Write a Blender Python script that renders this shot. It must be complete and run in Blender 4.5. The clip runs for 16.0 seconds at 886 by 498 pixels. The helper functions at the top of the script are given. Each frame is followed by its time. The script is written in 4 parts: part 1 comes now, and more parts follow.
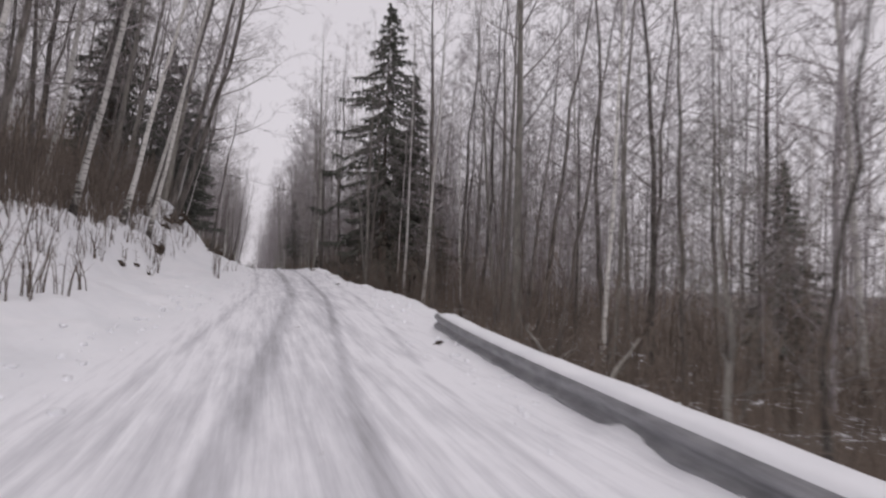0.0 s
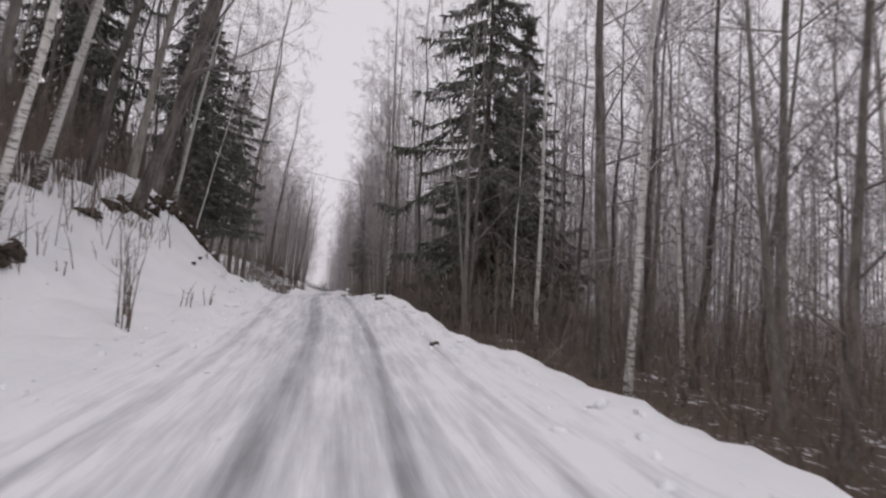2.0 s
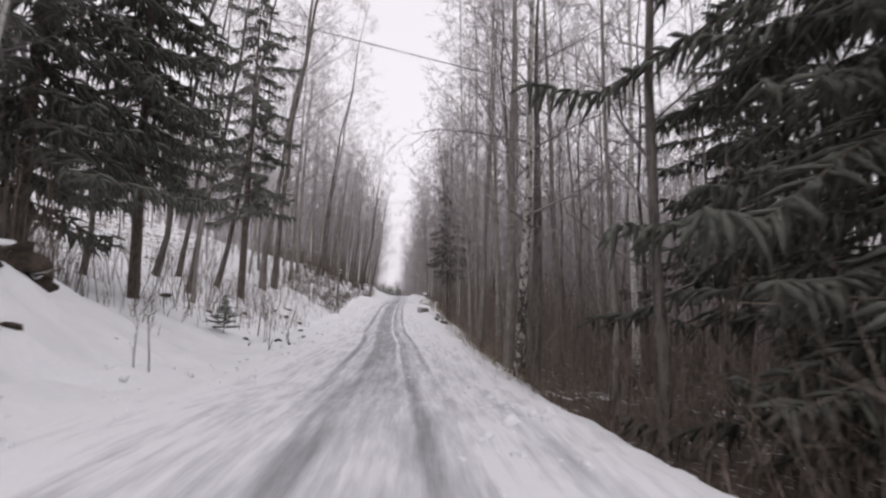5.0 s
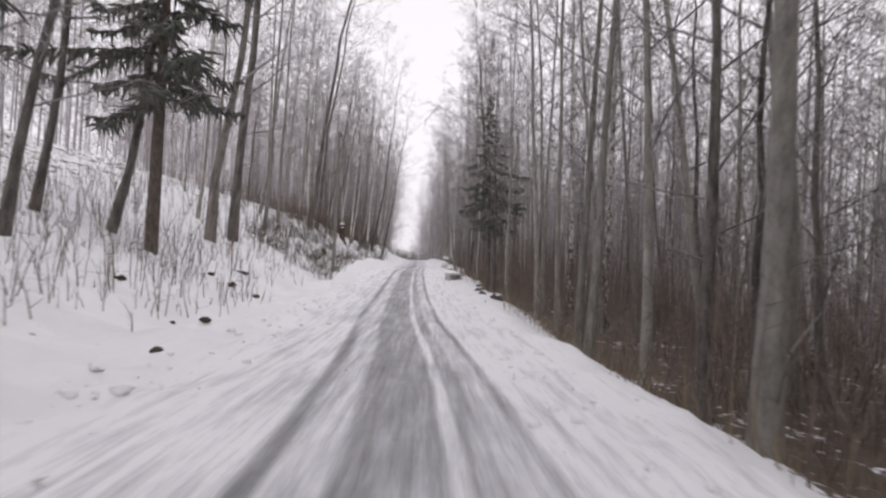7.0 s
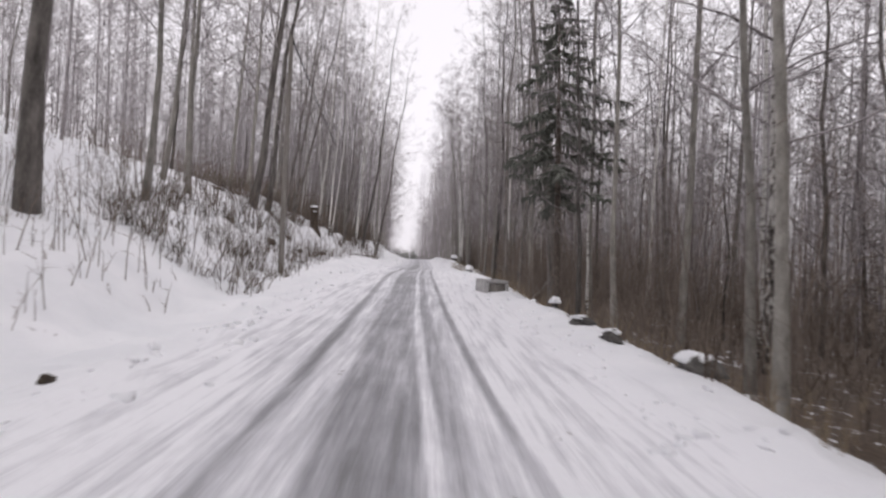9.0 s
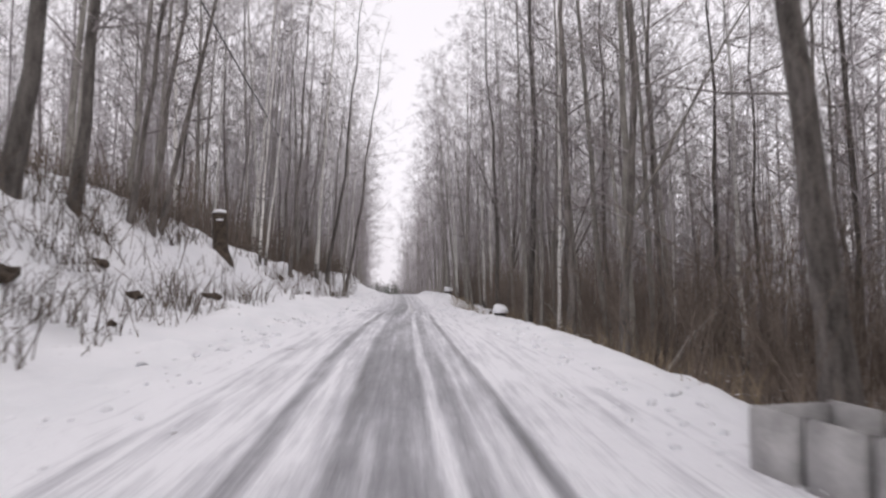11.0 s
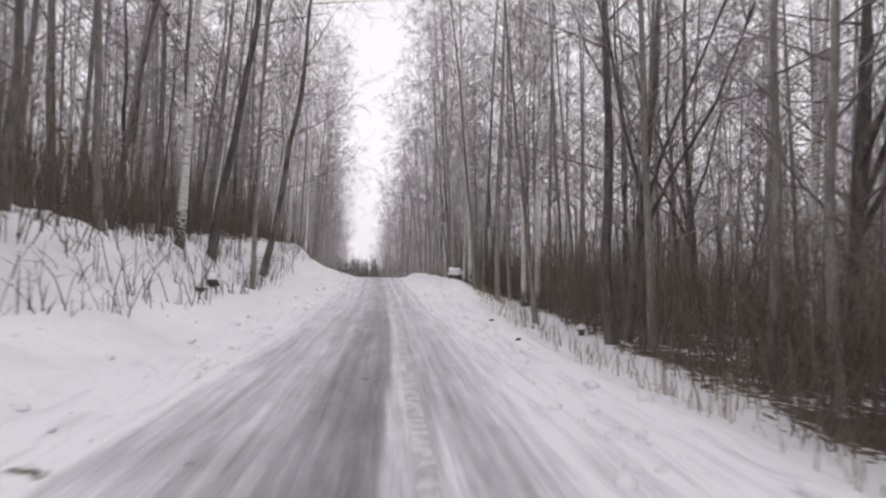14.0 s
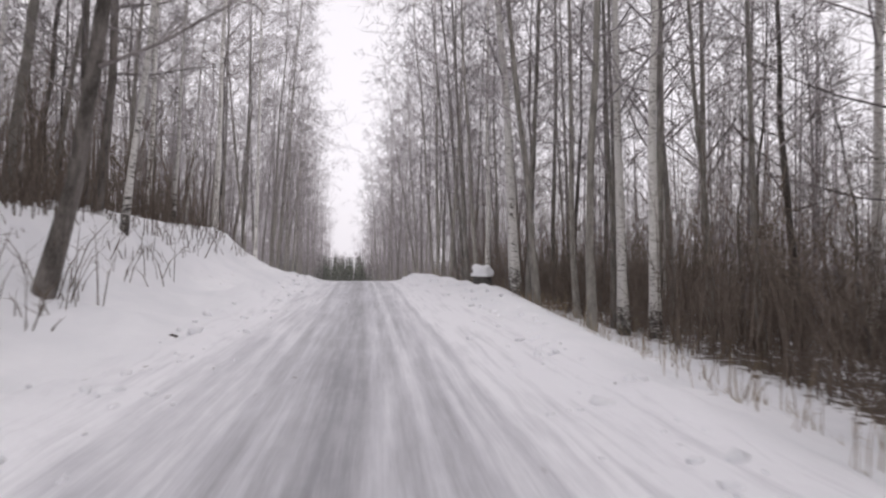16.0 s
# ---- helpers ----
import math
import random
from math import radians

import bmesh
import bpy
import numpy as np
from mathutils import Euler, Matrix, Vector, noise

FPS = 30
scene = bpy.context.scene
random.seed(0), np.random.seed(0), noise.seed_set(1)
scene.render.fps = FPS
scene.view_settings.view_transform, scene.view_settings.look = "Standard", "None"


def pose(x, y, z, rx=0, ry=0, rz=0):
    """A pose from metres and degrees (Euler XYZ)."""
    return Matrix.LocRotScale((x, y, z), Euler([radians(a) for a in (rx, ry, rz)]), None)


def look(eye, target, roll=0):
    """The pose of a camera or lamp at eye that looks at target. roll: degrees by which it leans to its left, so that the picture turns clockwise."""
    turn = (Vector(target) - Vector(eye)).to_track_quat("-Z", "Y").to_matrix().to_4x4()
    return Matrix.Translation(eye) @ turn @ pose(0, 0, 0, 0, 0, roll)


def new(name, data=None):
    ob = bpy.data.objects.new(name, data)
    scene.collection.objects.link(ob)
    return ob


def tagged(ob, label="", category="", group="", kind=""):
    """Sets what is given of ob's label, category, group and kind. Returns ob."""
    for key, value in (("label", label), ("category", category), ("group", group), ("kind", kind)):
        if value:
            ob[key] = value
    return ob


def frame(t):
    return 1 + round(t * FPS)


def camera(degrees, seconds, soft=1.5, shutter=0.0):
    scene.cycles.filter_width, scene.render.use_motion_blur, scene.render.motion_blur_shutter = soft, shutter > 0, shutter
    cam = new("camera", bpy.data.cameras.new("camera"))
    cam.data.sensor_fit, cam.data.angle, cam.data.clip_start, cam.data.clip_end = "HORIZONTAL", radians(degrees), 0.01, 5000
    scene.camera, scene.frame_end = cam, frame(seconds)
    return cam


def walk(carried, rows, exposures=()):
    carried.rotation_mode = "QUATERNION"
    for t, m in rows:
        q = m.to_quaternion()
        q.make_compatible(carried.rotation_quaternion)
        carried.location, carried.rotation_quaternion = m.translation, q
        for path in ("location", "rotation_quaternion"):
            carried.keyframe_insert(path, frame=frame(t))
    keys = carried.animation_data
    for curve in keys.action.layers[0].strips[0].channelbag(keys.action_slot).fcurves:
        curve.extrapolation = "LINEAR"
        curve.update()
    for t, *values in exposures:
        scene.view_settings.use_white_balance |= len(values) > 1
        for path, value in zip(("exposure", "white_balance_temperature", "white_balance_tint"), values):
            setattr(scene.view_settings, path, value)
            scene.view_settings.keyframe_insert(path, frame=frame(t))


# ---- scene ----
cam = camera(73.9, 16.0, soft=2.3, shutter=0.3)
PATH = [
    (0, (0.045, -0.191, 1.215), (0.63, 1.72, 1.297), 2.3),
    (0.5, (0.43, 3.915, 1.16), (0.93, 5.85, 1.246), 2.4),
    (1, (0.805, 7.766, 1.205), (1.245, 9.714, 1.315), 2.0),
    (1.5, (1.19, 11.475, 1.37), (1.584, 13.431, 1.505), 2.3),
    (2, (1.49, 15.216, 1.474), (1.837, 17.181, 1.614), 2.7),
    (2.5, (1.681, 18.831, 1.622), (1.969, 20.806, 1.755), 2.1),
    (3, (1.689, 22.506, 1.606), (1.92, 24.487, 1.747), 0.8),
    (3.5, (1.656, 25.981, 1.729), (1.837, 27.967, 1.887), 0.3),
    (4, (1.645, 29.283, 1.987), (1.784, 31.272, 2.142), 1.2),
    (5.2, (1.42, 37.8, 2.3), (1.514, 39.797, 2.412), 2.0),
    (6.5, (0.978, 46.78, 1.76), (1.029, 48.779, 1.798), 2.8),
    (7, (0.86, 50.481, 1.636), (0.916, 52.48, 1.645), 2.8),
    (7.5, (0.858, 54.042, 1.504), (0.907, 56.041, 1.481), 3.0),
    (8, (0.708, 57.679, 1.372), (0.759, 59.679, 1.359), 2.6),
    (8.5, (0.543, 61.352, 1.255), (0.596, 63.351, 1.247), 2.8),
    (11, (-0.108, 79.879, 1.185), (0.012, 81.872, 1.305), 0.2),
    (11.5, (-0.14, 83.504, 1.292), (0.004, 85.495, 1.412), -0.0),
    (12, (-0.211, 87.164, 1.343), (-0.062, 89.155, 1.467), 0.0),
    (12.5, (-0.244, 90.828, 1.415), (-0.091, 92.819, 1.536), 0.1),
    (13, (-0.217, 94.509, 1.343), (-0.053, 96.5, 1.446), 0.5),
    (13.5, (-0.214, 98.088, 1.253), (-0.034, 100.078, 1.327), 0.4),
    (14, (-0.151, 101.574, 1.253), (0.034, 103.565, 1.298), 1.3),
    (14.5, (-0.177, 105.013, 1.249), (0.024, 107.003, 1.263), 1.3),
    (15, (-0.111, 108.259, 1.176), (0.097, 110.248, 1.183), 1.2),
    (15.5, (-0.136, 111.521, 1.162), (0.087, 113.509, 1.176), 0.9),
    (16, (-0.113, 114.786, 1.184), (0.119, 116.772, 1.215), 0.5),
]
walk(cam, [(t, look(eye, target, roll)) for t, eye, target, roll in PATH],
     [(0, -0.58, 6450, 14.8), (2, -0.48, 6450, 14.5), (4, -0.25, 6450, 14.0), (6.4, 0.0, 6450, 13.0), (16, 0.0, 6450, 13.0)])

# ---- light: an overcast winter sky ----
world = bpy.data.worlds.new("overcast_sky")
scene.world = world
world.use_nodes = True
wn, wl = world.node_tree.nodes, world.node_tree.links
wn.clear()
sky = wn.new("ShaderNodeTexSky")
sky.sky_type, sky.sun_disc = "NISHITA", False
sky.sun_elevation, sky.sun_rotation = radians(32), radians(200)
sky.air_density, sky.dust_density = 1.0, 6.0
grey = wn.new("ShaderNodeHueSaturation")
grey.inputs["Saturation"].default_value = 0.12
cloud = wn.new("ShaderNodeMix")
cloud.data_type = "RGBA"
cloud.inputs["Factor"].default_value = 0.75
cloud.inputs["B"].default_value = (8.6, 8.3, 8.6, 1)
back = wn.new("ShaderNodeBackground")
back.inputs["Strength"].default_value = 0.136
wout = wn.new("ShaderNodeOutputWorld")
wl.new(sky.outputs[0], grey.inputs["Color"])
wl.new(grey.outputs[0], cloud.inputs["A"])
wl.new(cloud.outputs["Result"], back.inputs["Color"])
wl.new(back.outputs[0], wout.inputs[0])

sun = new("sun", bpy.data.lights.new("sun", "SUN"))
sun.data.energy, sun.data.angle, sun.data.color = 0.5, radians(25), (1.0, 0.97, 0.93)
sun.matrix_world = look((20, 40, 60), (0, 60, 0))


# ---- materials ----
def material(name, rough=0.8):
    m = bpy.data.materials.new(name)
    m.use_nodes = True
    b = m.node_tree.nodes["Principled BSDF"]
    b.inputs["Roughness"].default_value = rough
    return m, m.node_tree.nodes, m.node_tree.links, b


def noise_tex(n, l, scale, detail=4.0, stretch=None, coords="Object", rough=0.55):
    tex = n.new("ShaderNodeTexNoise")
    tex.inputs["Scale"].default_value, tex.inputs["Detail"].default_value = scale, detail
    tex.inputs["Roughness"].default_value = rough
    tc = n.new("ShaderNodeTexCoord")
    mp = n.new("ShaderNodeMapping")
    mp.inputs["Scale"].default_value = stretch or (1, 1, 1)
    l.new(tc.outputs[coords], mp.inputs["Vector"])
    l.new(mp.outputs[0], tex.inputs["Vector"])
    return tex.outputs["Fac"]


def ramp(n, l, fac, stops):
    r = n.new("ShaderNodeValToRGB")
    while len(r.color_ramp.elements) < len(stops):
        r.color_ramp.elements.new(0.5)
    for e, (p, c) in zip(r.color_ramp.elements, stops):
        e.position = p
        e.color = (c, c, c, 1) if isinstance(c, (int, float)) else (*c, 1)
    if fac is not None:
        l.new(fac, r.inputs["Fac"])
    return r.outputs["Color"]


def math_node(n, l, op, a, b=0.5, clamp=False):
    k = n.new("ShaderNodeMath")
    k.operation, k.use_clamp = op, clamp
    for i, v in enumerate((a, b)):
        if isinstance(v, (int, float)):
            k.inputs[i].default_value = v
        else:
            l.new(v, k.inputs[i])
    return k.outputs[0]


def mix_col(n, l, fac, a, b):
    k = n.new("ShaderNodeMix")
    k.data_type = "RGBA"
    for key, v in (("Factor", fac), ("A", a), ("B", b)):
        if isinstance(v, tuple):
            k.inputs[key].default_value = (*v, 1)
        elif isinstance(v, (int, float)):
            k.inputs[key].default_value = v
        else:
            l.new(v, k.inputs[key])
    return k.outputs["Result"]


def bump(n, l, b, height, strength, distance):
    k = n.new("ShaderNodeBump")
    k.inputs["Strength"].default_value, k.inputs["Distance"].default_value = strength, distance
    l.new(height, k.inputs["Height"])
    l.new(k.outputs[0], b.inputs["Normal"])


def attribute(n, name):
    a = n.new("ShaderNodeAttribute")
    a.attribute_name = name
    return a.outputs["Fac"]


def plain(name, dark, light, scale, rough=0.85, stretch=None, strength=0.4, distance=0.01, per_object=0.0):
    """A two-tone grainy surface with relief; per_object: how far single things differ in brightness."""
    m, n, l, b = material(name, rough)
    big = noise_tex(n, l, scale, 3, stretch)
    fine = noise_tex(n, l, scale * 7, 4, stretch)
    f = math_node(n, l, "ADD", math_node(n, l, "MULTIPLY", big, 0.65), math_node(n, l, "MULTIPLY", fine, 0.35))
    col = ramp(n, l, f, [(0.36, dark), (0.64, light)])
    if per_object:
        info = n.new("ShaderNodeObjectInfo")
        v = math_node(n, l, "ADD", math_node(n, l, "MULTIPLY", info.outputs["Random"], 2 * per_object), 1 - per_object)
        hs = n.new("ShaderNodeHueSaturation")
        l.new(col, hs.inputs["Color"])
        l.new(v, hs.inputs["Value"])
        col = hs.outputs[0]
    l.new(col, b.inputs["Base Color"])
    bump(n, l, b, f, strength, distance)
    return m


def snow_material(name="snow"):
    m, n, l, b = material(name, 0.7)
    big, fine = noise_tex(n, l, 1.1, 4), noise_tex(n, l, 22, 5)
    l.new(ramp(n, l, big, [(0.3, (0.76, 0.77, 0.795)), (0.7, (0.865, 0.865, 0.885))]), b.inputs["Base Color"])
    bump(n, l, b, math_node(n, l, "ADD", big, math_node(n, l, "MULTIPLY", fine, 0.15)), 0.5, 0.08)
    return m


def ground_material():
    """Snow, a driven road with grey wheel tracks, and brown litter on the forest floor."""
    m, n, l, b = material("snowy_ground", 0.75)
    across = attribute(n, "across")
    wear, litter, bare = attribute(n, "wear"), attribute(n, "litter"), attribute(n, "bare")
    big, mid, fine = noise_tex(n, l, 0.7, 4), noise_tex(n, l, 5, 4), noise_tex(n, l, 30, 4)
    streak = noise_tex(n, l, 5.0, 5, (1.0, 0.07, 1.0), rough=0.7)
    fleck = noise_tex(n, l, 2.2, 5, (1.0, 0.3, 1.0), rough=0.7)
    wobble = math_node(n, l, "MULTIPLY", math_node(n, l, "SUBTRACT", noise_tex(n, l, 0.12, 2), 0.5), 0.14)
    u = math_node(n, l, "ADD", math_node(n, l, "ADD", across, wobble), 3.0)
    u = math_node(n, l, "DIVIDE", u, 6.0, True)
    bands = ramp(n, l, u, [(0.12, 0.0), (0.20, 0.10), (0.325, 0.16), (0.338, 0.74), (0.352, 0.70), (0.366, 0.26), (0.415, 0.30), (0.432, 0.74), (0.540, 0.66), (0.549, 0.14),
                           (0.562, 0.16), (0.570, 0.62), (0.596, 0.56), (0.606, 0.26), (0.642, 0.26), (0.651, 0.66), (0.660, 0.60), (0.670, 0.08), (0.79, 0.05), (0.88, 0.0)])
    early = ramp(n, l, u, [(0.12, 0.0), (0.19, 0.12), (0.212, 0.36), (0.236, 0.12), (0.31, 0.16), (0.38, 0.30), (0.398, 0.70), (0.430, 0.62), (0.450, 0.30), (0.505, 0.22), (0.564, 0.34), (0.576, 0.74),
                           (0.590, 0.66), (0.604, 0.22), (0.66, 0.14), (0.735, 0.12), (0.752, 0.36), (0.768, 0.08), (0.88, 0.0)])
    bands = mix_col(n, l, attribute(n, "early"), bands, early)
    patchy = ramp(n, l, noise_tex(n, l, 0.9, 4, (1.0, 0.2, 1.0), rough=0.6), [(0.34, 0.62), (0.60, 1.0)])
    bands = math_node(n, l, "MULTIPLY", bands, patchy)
    late = ramp(n, l, u, [(0.185, 0.0), (0.215, 0.26), (0.30, 0.34), (0.372, 0.40), (0.392, 0.66), (0.480, 0.62), (0.494, 0.16), (0.516, 0.18), (0.528, 0.48), (0.56, 0.36),
                          (0.595, 0.40), (0.635, 0.26), (0.68, 0.06), (0.80, 0.0)])
    bands = mix_col(n, l, math_node(n, l, "MULTIPLY", bare, 4.0, True), bands, late)
    thin = noise_tex(n, l, 11.0, 4, (1.0, 0.03, 1.0), rough=0.6)
    s = math_node(n, l, "MULTIPLY", bands, wear)
    s = math_node(n, l, "ADD", s, math_node(n, l, "MULTIPLY", math_node(n, l, "SUBTRACT", streak, 0.52), math_node(n, l, "MULTIPLY", wear, 0.8)))
    s = math_node(n, l, "ADD", s, math_node(n, l, "MULTIPLY", math_node(n, l, "SUBTRACT", thin, 0.5), math_node(n, l, "MULTIPLY", wear, 0.8)))
    s = math_node(n, l, "ADD", s, math_node(n, l, "MULTIPLY", math_node(n, l, "SUBTRACT", fleck, 0.5), math_node(n, l, "MULTIPLY", wear, 0.5)), True)
    lane = ramp(n, l, u, [(0.19, 0.0), (0.22, 0.45), (0.37, 0.55), (0.39, 1.0), (0.485, 1.0), (0.50, 0.2), (0.60, 0.3), (0.66, 0.0)])
    s = math_node(n, l, "ADD", s, math_node(n, l, "MULTIPLY", math_node(n, l, "MULTIPLY", lane, bare), math_node(n, l, "ADD", fleck, 0.3)), True)
    snow = ramp(n, l, big, [(0.3, (0.76, 0.77, 0.795)), (0.7, (0.865, 0.865, 0.885))])
    packed = ramp(n, l, s, [(0.0, (0.86, 0.86, 0.885)), (0.25, (0.60, 0.60, 0.63)), (0.55, (0.34, 0.34, 0.36)), (0.85, (0.17, 0.17, 0.175)), (1.0, (0.10, 0.10, 0.105))])
    road = ramp(n, l, u, [(0.04, 0.0), (0.14, 1.0), (0.86, 1.0), (0.96, 0.0)])
    col = mix_col(n, l, road, snow, packed)
    lit = math_node(n, l, "ADD", litter, math_node(n, l, "MULTIPLY", math_node(n, l, "SUBTRACT", mid, 0.5), 1.6))
    lit = math_node(n, l, "ADD", lit, math_node(n, l, "MULTIPLY", math_node(n, l, "SUBTRACT", big, 0.5), 1.2))
    lit = ramp(n, l, lit, [(0.42, 0.0), (0.58, 1.0)])
    brown = ramp(n, l, fine, [(0.3, (0.045, 0.032, 0.022)), (0.7, (0.14, 0.10, 0.07))])
    l.new(mix_col(n, l, lit, col, brown), b.inputs["Base Color"])
    gloss = ramp(n, l, s, [(0.0, 0.75), (1.0, 0.45)])
    l.new(gloss, b.inputs["Roughness"])
    h = math_node(n, l, "ADD", math_node(n, l, "MULTIPLY", mid, 0.6), math_node(n, l, "MULTIPLY", fine, 0.18))
    h = math_node(n, l, "SUBTRACT", h, math_node(n, l, "MULTIPLY", s, 0.25))
    bump(n, l, b, h, 0.55, 0.07)
    return m


def birch_bark():
    m, n, l, b = material("birch_bark", 0.75)
    marks = noise_tex(n, l, 3.6, 4, (1.8, 1.8, 7.0), rough=0.65)
    big = noise_tex(n, l, 1.3, 3, (2, 2, 1))
    low = n.new("ShaderNodeTexCoord")
    sep = n.new("ShaderNodeSeparateXYZ")
    l.new(low.outputs["Object"], sep.inputs[0])
    base = math_node(n, l, "MULTIPLY", sep.outputs["Z"], 0.22)
    rough_foot = math_node(n, l, "SUBTRACT", 0.30, base)
    rough_foot = math_node(n, l, "MAXIMUM", rough_foot, 0.0)
    f = math_node(n, l, "ADD", math_node(n, l, "MULTIPLY", marks, 0.75), math_node(n, l, "MULTIPLY", big, 0.25))
    f = math_node(n, l, "ADD", f, math_node(n, l, "MULTIPLY", rough_foot, 0.6))
    col = ramp(n, l, f, [(0.50, (0.72, 0.70, 0.67)), (0.57, (0.50, 0.48, 0.45)), (0.61, (0.08, 0.07, 0.062)), (0.82, (0.03, 0.026, 0.024))])
    info = n.new("ShaderNodeObjectInfo")
    hs = n.new("ShaderNodeHueSaturation")
    l.new(math_node(n, l, "ADD", math_node(n, l, "MULTIPLY", info.outputs["Random"], 0.4), 0.7), hs.inputs["Value"])
    l.new(col, hs.inputs["Color"])
    l.new(hs.outputs[0], b.inputs["Base Color"])
    bump(n, l, b, f, 0.5, 0.02)
    return m


def old_birch_bark():
    """Black fissured bark with ragged white patches, whiter up the stem."""
    m, n, l, b = material("old_birch_bark", 0.85)
    patch = noise_tex(n, l, 5.5, 4, (1.5, 1.5, 0.8), rough=0.6)
    lines = noise_tex(n, l, 4.0, 3, (1.5, 1.5, 9.0), rough=0.6)
    tc = n.new("ShaderNodeTexCoord")
    sep = n.new("ShaderNodeSeparateXYZ")
    l.new(tc.outputs["Object"], sep.inputs[0])
    rise = math_node(n, l, "MULTIPLY", math_node(n, l, "MINIMUM", sep.outputs["Z"], 6.0), 0.018)
    f = math_node(n, l, "ADD", math_node(n, l, "ADD", math_node(n, l, "MULTIPLY", patch, 0.75), math_node(n, l, "MULTIPLY", lines, 0.25)), rise)
    l.new(ramp(n, l, f, [(0.44, (0.035, 0.03, 0.027)), (0.53, (0.09, 0.08, 0.072)), (0.575, (0.40, 0.38, 0.355)), (0.70, (0.58, 0.56, 0.53))]), b.inputs["Base Color"])
    bump(n, l, b, f, 0.8, 0.03)
    return m


SNOW = snow_material()
OLD_BIRCH = old_birch_bark()
GROUND = ground_material()
BIRCH = birch_bark()
BARK = plain("grey_brown_bark", (0.05, 0.044, 0.039), (0.20, 0.18, 0.165), 3.0, 0.9, (2.5, 2.5, 0.6), 0.9, 0.03, 0.35)
PALE_BARK = plain("grey_green_bark", (0.15, 0.14, 0.125), (0.33, 0.31, 0.28), 3.0, 0.9, (2.5, 2.5, 0.8), 0.7, 0.02, 0.25)
SPRUCE_BARK = plain("spruce_bark", (0.05, 0.04, 0.033), (0.15, 0.12, 0.10), 6.0, 0.9, (2, 2, 0.8), 0.9, 0.03)
TWIG = plain("bare_twig", (0.15, 0.132, 0.128), (0.33, 0.30, 0.295), 2.0, 0.85, None, 0.0, 0.01, 0.25)
# twigs of the far woods: distance haze put into a paler base colour
HAZE_TWIG = plain("hazed_twig", (0.22, 0.20, 0.205), (0.45, 0.415, 0.425), 2.0, 0.85, None, 0.0)
BIRCH_TWIG = plain("birch_twig", (0.20, 0.178, 0.184), (0.42, 0.385, 0.395), 2.0, 0.85, None, 0.0, 0.01, 0.2)
NEEDLE = plain("spruce_needles", (0.072, 0.077, 0.066), (0.16, 0.165, 0.14), 5.0, 0.8, None, 0.0, 0.01, 0.2)
DARK_BRUSH = plain("dark_brush", (0.06, 0.045, 0.034), (0.17, 0.13, 0.10), 1.5, 0.9, None, 0.0)
BRUSH = plain("brown_brush", (0.088, 0.069, 0.055), (0.235, 0.19, 0.157), 1.5, 0.9, None, 0.0)
DRY_GRASS = plain("dry_grass", (0.16, 0.12, 0.075), (0.34, 0.27, 0.18), 3.0, 0.9, None, 0.0)
SOIL = plain("dark_soil", (0.022, 0.017, 0.013), (0.10, 0.075, 0.055), 6.0, 0.95, None, 1.0, 0.05)
CONCRETE = plain("weathered_concrete", (0.30, 0.29, 0.285), (0.50, 0.49, 0.485), 4.0, 0.9, None, 0.6, 0.01)
STONE = plain("dark_stone", (0.04, 0.038, 0.036), (0.15, 0.14, 0.13), 7.0, 0.85, None, 0.8, 0.03)
STEEL = plain("galvanised_steel", (0.20, 0.20, 0.21), (0.36, 0.36, 0.37), 3.0, 0.5, (1, 1, 4), 0.2, 0.005)
STEEL.node_tree.nodes["Principled BSDF"].inputs["Metallic"].default_value = 0.5
POLE_WOOD = plain("weathered_pole", (0.14, 0.125, 0.11), (0.27, 0.25, 0.23), 4.0, 0.9, (3, 3, 0.3), 0.7, 0.015)
PAINT = plain("worn_white_paint", (0.38, 0.38, 0.38), (0.74, 0.74, 0.75), 9.0, 0.7, None, 0.3, 0.004)
RUBBER = plain("black_cable", (0.015, 0.015, 0.016), (0.04, 0.04, 0.042), 9.0, 0.6)


# ---- the lie of the land ----
def table(rows):
    a = np.array(rows, float)
    return a[:, 0], a[:, 1:]


def smooth_interp(y, ys, vs):
    """Values between stations, eased so that no kink shows."""
    y = np.clip(np.asarray(y, float), ys[0], ys[-1])
    i = np.clip(np.searchsorted(ys, y, "right") - 1, 0, len(ys) - 2)
    f = (y - ys[i]) / (ys[i + 1] - ys[i])
    slopes = np.gradient(vs, ys)
    h = ys[i + 1] - ys[i]
    return ((1 + 2 * f) * (1 - f) ** 2 * vs[i] + f * (1 - f) ** 2 * h * slopes[i]
            + f * f * (3 - 2 * f) * vs[i + 1] + f * f * (f - 1) * h * slopes[i + 1])


